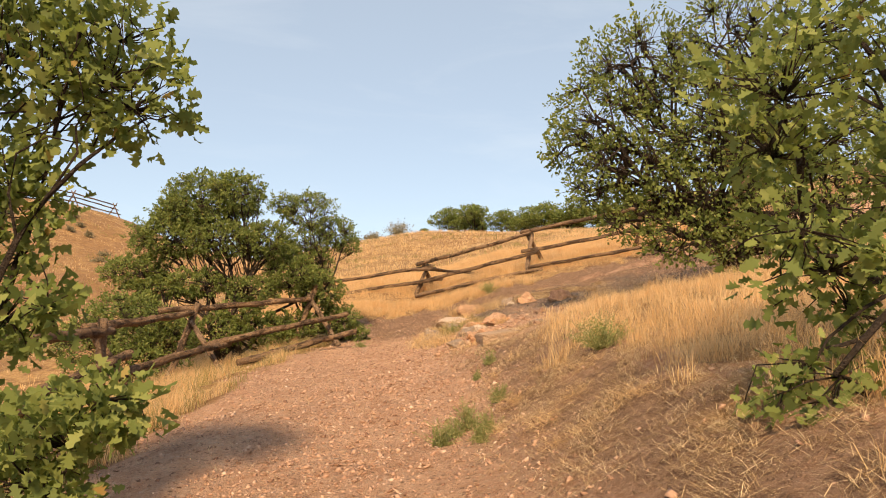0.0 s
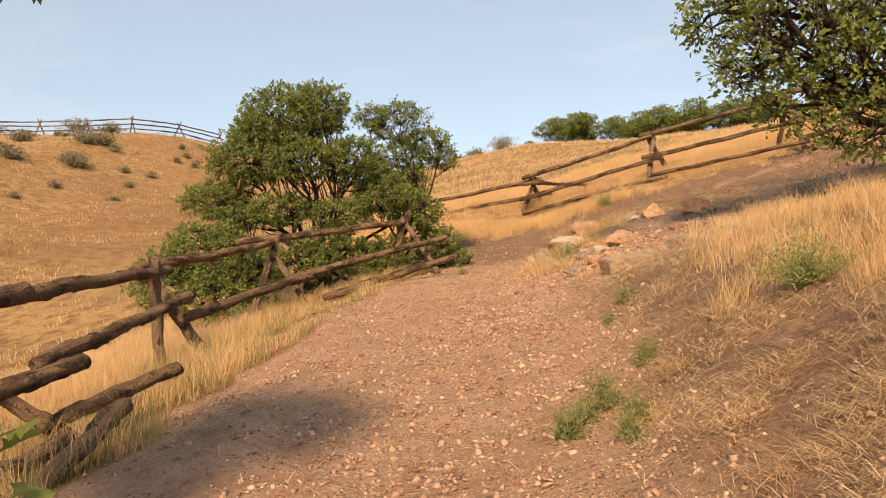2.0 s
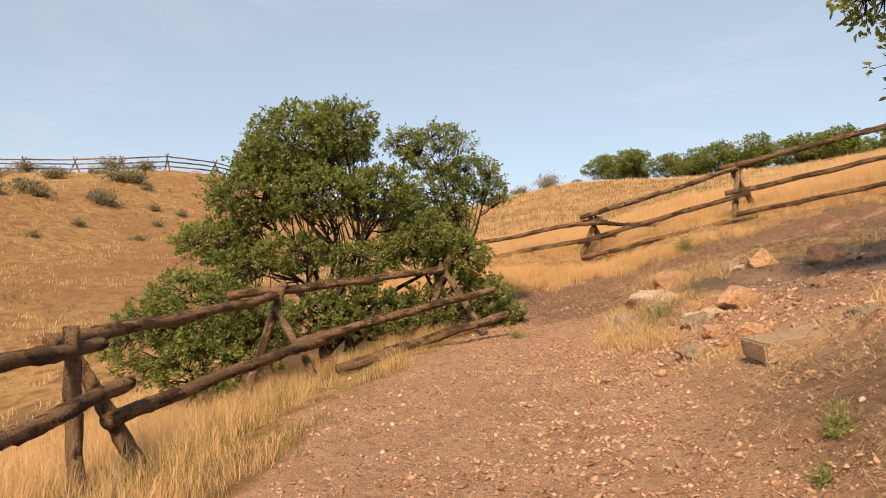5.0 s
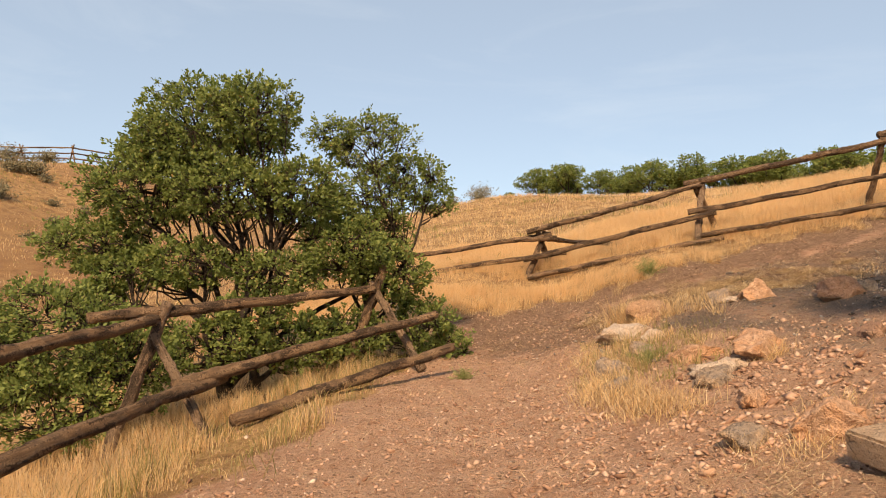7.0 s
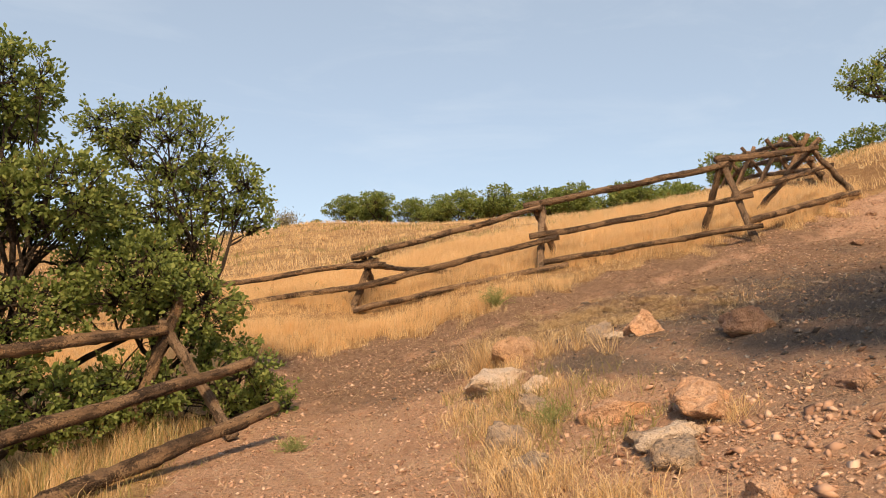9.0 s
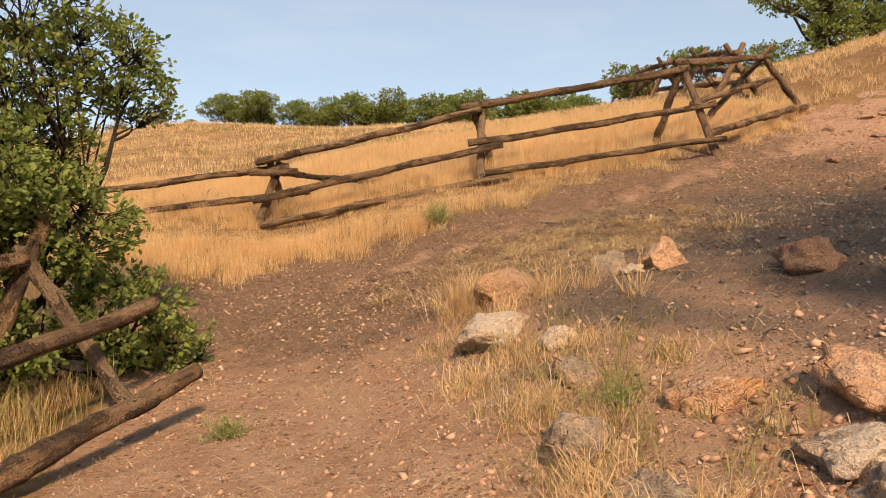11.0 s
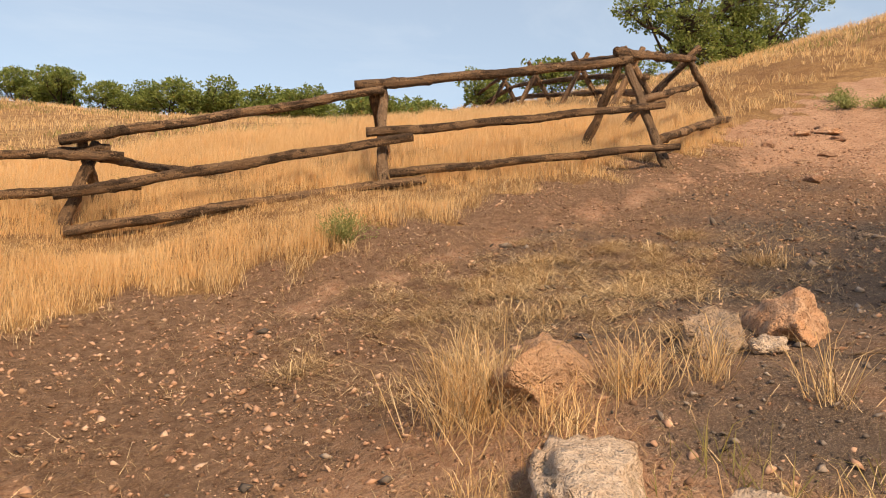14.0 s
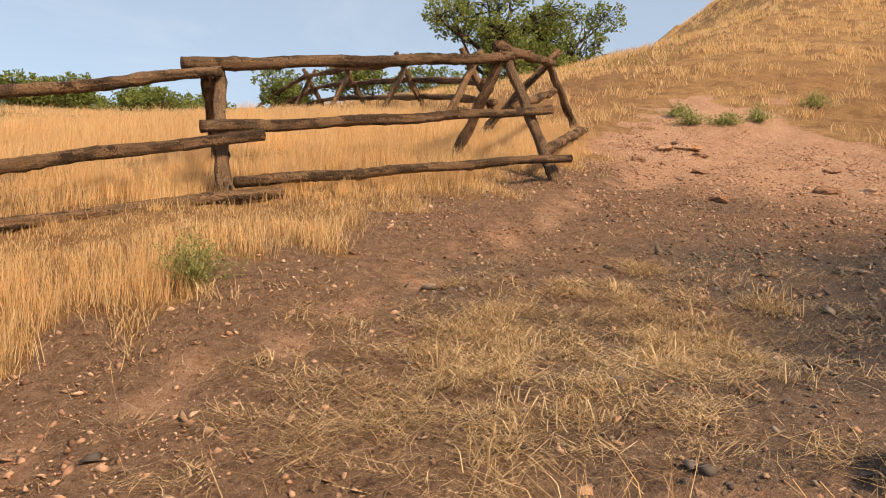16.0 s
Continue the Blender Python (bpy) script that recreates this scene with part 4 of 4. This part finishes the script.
for k, (x, y, length, turn) in enumerate([(0.75, 19.0, .42, .9), (-0.1, 19.3, .3, 2.2), (1.9, 17.05, .5, .3), (1.75, 16.95, .4, 5.6), (3.7, 16.4, .35, .8), (0.9, 16.1, .3, 1.4), (2.4, 16.1, .45, 2.8), (1.2, 20.2, .3, .4), (-0.5, 17.2, .2, 1.2), (1.3, 15.4, .25, 4.0)]):
    stick(x, y, length, turn, 700 + k)


# ---- pebbles ----
def pebbles(name, label, centres, sizes, mat, seed):
    rng = np.random.RandomState(seed)
    base = np.array([(1, 0, 0), (-1, 0, 0), (0, 1, 0), (0, -1, 0), (0.2, 0.1, 1), (0, 0, -1)], float)
    tri = np.array([(4, 0, 2), (4, 2, 1), (4, 1, 3), (4, 3, 0), (5, 2, 0), (5, 1, 2), (5, 3, 1), (5, 0, 3)])
    n, k = len(centres), len(base)
    jit = base[None] * rng.uniform(0.6, 1.35, (n, k, 1))
    jit = jit * (rng.uniform(0.7, 1.4, (n, 1, 3)) * np.array([1, 1, 0.55]))
    a = rng.uniform(0, 6.28, n)
    ca, sa = np.cos(a)[:, None], np.sin(a)[:, None]
    jit = np.stack([jit[..., 0] * ca - jit[..., 1] * sa, jit[..., 0] * sa + jit[..., 1] * ca, jit[..., 2]], -1)
    jit = jit + np.array([0, 0, 1]) * (jit[..., 0:1] * rng.normal(0, 0.35, (n, 1, 1)) + jit[..., 1:2] * rng.normal(0, 0.35, (n, 1, 1)))
    v = jit * sizes[:, None, None] + centres[:, None]
    f = (tri[None] + (np.arange(n) * k)[:, None, None]).reshape(-1, 3)
    tagged(new(name, mesh_of(name, v.reshape(-1, 3), f, mat)), label, "gravel", kind="stuff")


def scatter(n, x0, x1, y0, y1, keep, rng):
    """Random spots in a rectangle, kept with the chance that keep(x, y) gives."""
    x, y = rng.uniform(x0, x1, n), rng.uniform(y0, y1, n)
    ok = rng.uniform(size=n) < keep(x, y)
    return x[ok], y[ok]


def build_pebbles():
    rng = np.random.RandomState(77)
    lanes = lambda x, y: (1 - grass_cover(x, y) * 0.93) * np.clip(0.35 + 0.65 * np.exp(-((x + 0.5) / 1.1) ** 2) + 0.3 * wobble(x, y, 1.6, 31), 0.08, 1) * (1 - 0.7 * grey_cover(x, y)) * np.interp(y, [12.5, 14.5, 16, 24], [1, .8, .45, .4]) * np.interp(x, [5, 7], [1, 3]) * (1 - 0.85 * np.clip((x - np.interp(y, *zip(*EDGE)) - 0.5) / 0.5, 0, 1) * np.clip((11 - y) / 1.0, 0, 1))
    x, y = scatter(360000, -4.5, 12, 1.2, 24.5, lanes, rng)
    s = np.clip(0.0086 * np.exp(rng.normal(0, 0.62, len(x))), 0.004, 0.032)
    pebbles("gravel", "loose pinkish gravel strewn over the footpath", np.stack([x, y, surface(x, y) + s * 0.02], -1), s, PEBBLE, 78)
    # grey stones, dark tones partly standing for the oak's shade
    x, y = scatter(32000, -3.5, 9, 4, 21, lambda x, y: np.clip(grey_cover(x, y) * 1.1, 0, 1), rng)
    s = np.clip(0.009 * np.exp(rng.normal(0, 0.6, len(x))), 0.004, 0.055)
    pebbles("gravel", "grey gravel on the trodden ground, darkened with painted oak shade", np.stack([x, y, surface(x, y) + s * 0.25], -1), s, GREYPEBBLE, 79)
    x, y = scatter(3400, -1, 2.4, 11.2, 15.6, lambda x, y: np.clip(1.3 - np.hypot((x - 0.9) / 1.5, (y - 13.3) / 2.2), 0, 1), rng)
    s = np.clip(0.012 * np.exp(rng.normal(0, 0.6, len(x))), 0.006, 0.05)
    pebbles("rubble", "broken tan rubble between the boulders", np.stack([x, y, surface(x, y) + s * 0.2], -1), s, PEBBLE, 80)

    x, y = scatter(60000, -3, 9.5, 14, 23, lambda x, y: np.clip(loam_cover(x, y) * 0.8 + 0.05, 0, 1) * (1 - 0.9 * grass_cover(x, y)) * np.clip(0.4 + 0.7 * wobble(x, y, 0.9, 35), 0.05, 1), rng)
    s = np.clip(0.0085 * np.exp(rng.normal(0, 0.55, len(x))), 0.004, 0.035)
    pebbles("soil_clods", "crumbled brown soil clods on the trodden fork", np.stack([x, y, surface(x, y) + s * 0.15], -1), s, CLOD, 81)


build_pebbles()


# ---- grass ----
def blades(name, label, x, y, height, width, lean, mat, rng, category="grass", flat=False):
    """Tapered, drooping blades rooted at x, y."""
    n = len(x)
    z = surface(x, y) - 0.01
    a, b = rng.uniform(0, 6.28, n), rng.uniform(0, 6.28, n)
    out = np.stack([np.cos(a), np.sin(a), np.zeros(n)], -1)
    side = np.stack([np.cos(b), np.sin(b), np.zeros(n)], -1)
    root = np.stack([x, y, z], -1)
    up = np.array([0, 0, 1.0])
    k = (lean * np.abs(rng.normal(1, 0.5, n)))[:, None]
    h, w = height[:, None], width[:, None]
    if flat:
        root = root + up * rng.uniform(0.012, 0.035, (n, 1))
        mid, tip = root + out * h * 0.5 + up * rng.uniform(0.0, 0.05, (n, 1)) + side * h * rng.normal(0, 0.06, (n, 1)), root + out * h + up * rng.uniform(-0.01, 0.06, (n, 1))
    else:
        mid, tip = root + up * h * 0.6 + out * h * k * 0.35, root + up * h * (1 - 0.25 * np.clip(k, 0, 2)) + out * h * k
    v = np.stack([root - side * w, root + side * w, mid + side * w * 0.8, mid - side * w * 0.8, tip], 1)
    i = (np.arange(n) * 5)[:, None]
    quads, tris = i + np.array([[0, 1, 2, 3]]), i + np.array([[3, 2, 4]])
    return tagged(new(name, mesh_of(name, v.reshape(-1, 3), [quads, tris], mat)), label, category, kind="stuff")


def tufts(n, x0, x1, y0, y1, keep, per, radius, rng):
    """Spots gathered in tufts, and for each the share of full height of its tuft."""
    x, y = scatter(n, x0, x1, y0, y1, keep, rng)
    tall = np.repeat(rng.uniform(0.6, 1.15, len(x)), per)
    m = len(x) * per
    return np.repeat(x, per) + rng.normal(0, radius, m), np.repeat(y, per) + rng.normal(0, radius, m), tall * rng.uniform(0.55, 1.1, m)


def trodden(x, y):
    """Share of full height left beside the lowest rails."""
    right = y - np.interp(x, [-6, -0.5, 2.8, 5.9, 8.7], [25.9, 24.0, 23.0, 21.9, 23.2])
    left = x - np.interp(y, [7, 9, 15, 17.1, 18], [-3.5, -3.42, -3.85, -1.95, -1.4])
    a = np.interp(x, [2.5, 4], [0.82, 0.70]) * np.clip(1.5 - np.abs(right + 0.5) / 0.46, 0, 1)
    c = 0.85 * np.clip(1.5 - np.abs(left - 0.25) / 0.34, 0, 1) * np.clip((y - 9.5) / 1.5, 0, 1) * np.clip((20 - y) / 1.5, 0, 1)
    return 1 - np.where(y > 20, a, c)


def build_grass():
    rng = np.random.RandomState(91)
    cover = lambda lo=0.45: (lambda x, y: np.clip((grass_cover(x, y) - lo) * 3, 0, 1) * np.clip(0.75 + 0.4 * wobble(x, y, 1.1, 41), 0.15, 1))
    # golden grass round and behind the log fence
    x, y, h = tufts(23000, -7, 10, 20.5, 30, cover(), 18, 0.05, rng)
    blades("dry_grass", "tall golden dry grass along the log fence", x, y, h * trodden(x, y) * (0.30 + 0.09 * wobble(x, y, 1.1, 53)), np.full(len(x), 0.0019), 0.34, STRAW, rng)
    # trampled grass at the front edge
    x, y, h = tufts(3800, -3, 9, 20.3, 22.6, lambda x, y: cover(0.05)(x, y) * (1 - 0.5 * cover(0.6)(x, y)), 14, 0.07, rng)
    blades("dry_grass", "short bleached grass at the edge of the worn track", x, y, h * 0.17, np.full(len(x), 0.0018), 1.2, LITTER, rng)
    # left strip and the slope below the fence
    x, y, h = tufts(9000, -9.5, -1.2, 3, 22, cover(), 14, 0.06, rng)
    blades("dry_grass", "dry yellow grass under the leaning fence", x, y, h * trodden(x, y) * np.interp(y, [6, 8, 12, 14], [.34, .46, .46, .34]), np.full(len(x), 0.0022), 0.45, STRAW, rng)
    x, y, h = tufts(1300, -4.2, -1.4, 4, 18.5, lambda x, y: cover(0.2)(x, y), 10, 0.07, rng)
    blades("fading_grass", "half green grass along the low rail", x, y, h * trodden(x, y) * 0.40, np.full(len(x), 0.003), 0.5, GREENGRASS, rng)
    # right bank: standing grass on its upper part, trampled straw and bare soil below
    def upper(x, y):
        u = x - np.interp(y, *zip(*EDGE))
        start = np.interp(y, [1, 6.6, 7.4, 9.6, 10.4], [1.75, 1.6, 1.15, 1.25, 2.2])
        return np.clip((u - start + 0.25 * wobble(x, y, 0.8, 44)) / 0.25, 0, 1) * np.clip(0.5 + 0.8 * wobble(x, y, 1.1, 43), 0.05, 1)

    x, y, h = tufts(7000, 0.6, 6.5, 1.0, 12, upper, 16, 0.05, rng)
    blades("dry_grass", "dry golden grass on the bank above the path", x, y, h * (0.30 + 0.10 * np.clip(wobble(x, y, 1.5, 43), -1, 1)), np.full(len(x), 0.0018), 0.6, STRAW, rng)
    x, y = scatter(260000, -0.3, 6, 1, 11.8, lambda x, y: np.clip((x - np.interp(y, *zip(*EDGE)) - 0.25) / 0.8, 0, 1) * np.clip(0.36 + 0.95 * wobble(x, y, 0.7, 57), 0.08, 1) * np.interp(x, [2, 4], [1, 0.35]), rng)
    blades("fallen_straw", "matted fallen straw on the bank", x, y, rng.uniform(0.06, 0.26, len(x)), rng.uniform(0.0008, 0.0017, len(x)), 1, LITTER, rng, "straw", True)
    # sheaves of flattened straw lying on the lower bank
    xs, ys, hs = [], [], []
    for cx, cy, r, n in [(0.64, 7.06, .16, 320), (0.42, 6.5, .15, 220), (1.03, 6.1, .2, 320), (0.75, 5.8, .16, 220), (0.57, 8.5, .10, 120), (1.25, 6.9, .2, 260), (0.95, 7.7, .14, 160), (0.8, 5.1, .2, 260), (1.3, 5.2, .2, 260)]:
        xs.append(cx + rng.normal(0, r * 0.5, n)), ys.append(cy + rng.normal(0, r * 0.5, n)), hs.append(rng.uniform(0.12, 0.32, n))
    x, y, h = (np.concatenate(q) for q in (xs, ys, hs))
    blades("fallen_straw", "bent pale straw in loose sheaves on the bank", x, y, h, np.full(len(x), 0.0015), 1.5, STRAW, rng, "straw", True)
    # tufts round the boulders
    spots = [(0.30, 17.95, .24, .54, 460), (0.45, 17.5, .2, .24, 160), (0.85, 17.45, .16, .42, 150), (1.12, 17.25, .10, .42, 60), (0.15, 16.45, .26, .20, 260), (0.55, 16.3, .25, .16, 240), (0.0, 15.2, .24, .20, 240), (-0.15, 15.6, .26, .24, 300), (-0.3, 16.3, .22, .24, 200), (-0.45, 14.2, .22, .22, 160), (0.2, 12.0, .12, .14, 60), (-0.05, 13.4, .2, .24, 150), (1.05, 14.15, .16, .2, 140), (-0.12, 13.45, .30, .26, 300), (-0.25, 14.0, .28, .30, 340), (-0.35, 14.6, .25, .28, 240), (0.05, 13.05, .22, .22, 140), (0.45, 11.75, .2, .14, 120), (0.8, 12.25, .2, .15, 120), (-0.05, 17.4, .25, .16, 160), (2.6, 16.6, .14, .16, 110), (1.25, 16.75, .10, .40, 50), (0.75, 15.6, .2, .14, 140)]
    xs, ys, hs = [], [], []
    for cx, cy, r, t, n in spots:
        n = int(n * 1.5)
        xs.append(cx + rng.normal(0, r * 0.5, n)), ys.append(cy + rng.normal(0, r * 0.5, n)), hs.append(t * rng.uniform(0.4, 1.1, n))
    x, y, h = (np.concatenate(q) for q in (xs, ys, hs))
    half = rng.uniform(size=len(x)) < 0.45
    blades("dry_grass", "wispy straw tufts among the boulders", x[half], y[half], h[half], np.full(half.sum(), 0.0021), 0.9, STRAW, rng)
    half = ~half
    blades("fallen_straw", "bleached bent straw among the boulders", x[half], y[half], h[half] * 0.8, np.full(half.sum(), 0.0018), 1.3, LITTER, rng, "straw")
    x, y, h = tufts(220, -0.6, 1.4, 13.6, 17.2, lambda x, y: np.clip(1.2 - np.hypot((x - 0.2) / 0.8, (y - 15.7) / 1.5), 0, 1), 14, 0.06, rng)
    blades("fading_grass", "greenish grass among the boulders", x, y, h * 0.22, np.full(len(x), 0.0026), 0.8, GREENGRASS, rng)
    # flattened straw in the middle of the fork
    mid = lambda x, y: np.clip(1.25 - np.hypot((x - 2.1) / 1.8, (y - 19.4) / 1.15) + 0.4 * wobble(x, y, 0.9, 45), 0, 1)
    x, y = scatter(250000, -0.8, 5, 17.0, 21.5, lambda x, y: mid(x, y) * np.clip(0.45 + 0.9 * wobble(x, y, 0.7, 55), 0.05, 1), rng)
    blades("fallen_straw", "grey matted straw in the fork of the paths", x, y, rng.uniform(0.08, 0.32, len(x)), rng.uniform(0.0010, 0.0019, len(x)), 1, LITTER, rng, "straw", True)
    x, y, h = tufts(420, -0.3, 4.5, 17.6, 21, lambda x, y: mid(x, y) * np.clip(0.3 + 0.9 * wobble(x, y, 0.7, 55), 0.03, 1), 18, 0.06, rng)
    blades("dry_grass", "thin dry tufts in the fork of the paths", x, y, h * 0.17, np.full(len(x), 0.0026), 0.8, LITTER, rng)
    edge = lambda x, y: np.clip(1 - np.abs(grass_cover(x, y) - 0.4) * 2, 0, 1) * 0.8 + 0.015
    x, y = scatter(60000, -4.5, 10, 2, 23, edge, rng)
    blades("fallen_straw", "loose straw scattered along the path's edges", x, y, rng.uniform(0.06, 0.26, len(x)), rng.uniform(0.001, 0.002, len(x)), 1, LITTER, rng, "straw", True)
    bare = lambda x, y: (1 - 0.8 * grass_cover(x, y)) * np.clip(0.25 + 0.7 * wobble(x, y, 1.3, 71), 0.02, 1) * np.interp(y, [11, 15, 17], [0.15, 0.6, 1]) * np.interp(x, [-3.5, -1.5, 4, 8], [0.2, 0.8, 1, 0.3])
    x, y = scatter(60000, -3.5, 8, 9, 23, bare, rng)
    blades("fallen_straw", "scattered bits of straw on the trodden soil", x, y, rng.uniform(0.03, 0.14, len(x)), rng.uniform(0.0008, 0.0019, len(x)), 1, LITTER, rng, "straw", True)
    # farther slopes, in coarser tufts
    x, y, h = tufts(18000, -14, 45, 28, 64, lambda x, y: np.clip(0.7 + 0.5 * wobble(x, y, 5, 47), 0.1, 1), 5, 0.12, rng)
    blades("dry_grass", "golden dry grass over the rising field", x, y, h * 0.24, np.full(len(x), 0.007), 0.45, STRAW, rng)
    x, y, h = tufts(18000, -60, -8, 4, 68, lambda x, y: np.clip(0.55 + 0.6 * wobble(x, y, 6, 49), 0.05, 1), 5, 0.14, rng)
    blades("dry_grass", "sparse dry grass on the far hillside", x, y, h * 0.20, np.full(len(x), 0.008), 0.6, STRAW, rng)
    x, y, h = tufts(12000, -60, 40, 26, 62, lambda x, y: np.clip(wobble(x, y, 7, 59) * 1.3 - 0.1, 0, 0.8), 6, 0.12, rng)
    blades("fading_grass", "darker brownish weeds scattered over the slopes", x, y, h * 0.22, np.full(len(x), 0.014), 0.6, GREENGRASS, rng)
    x, y, h = tufts(15000, 6, 62, 8, 58, lambda x, y: np.clip((grass_cover(x, y) - 0.4) * 2, 0, 1) * np.clip(0.5 + 0.6 * wobble(x, y, 3, 51), 0.05, 1), 15, 0.11, rng)
    blades("dry_grass", "tufted dry grass on the hill above the track", x, y, h * 0.30, np.interp(np.hypot(x, y - 16), [12, 40], [0.005, 0.013]), 0.8, STRAW, rng)


build_grass()
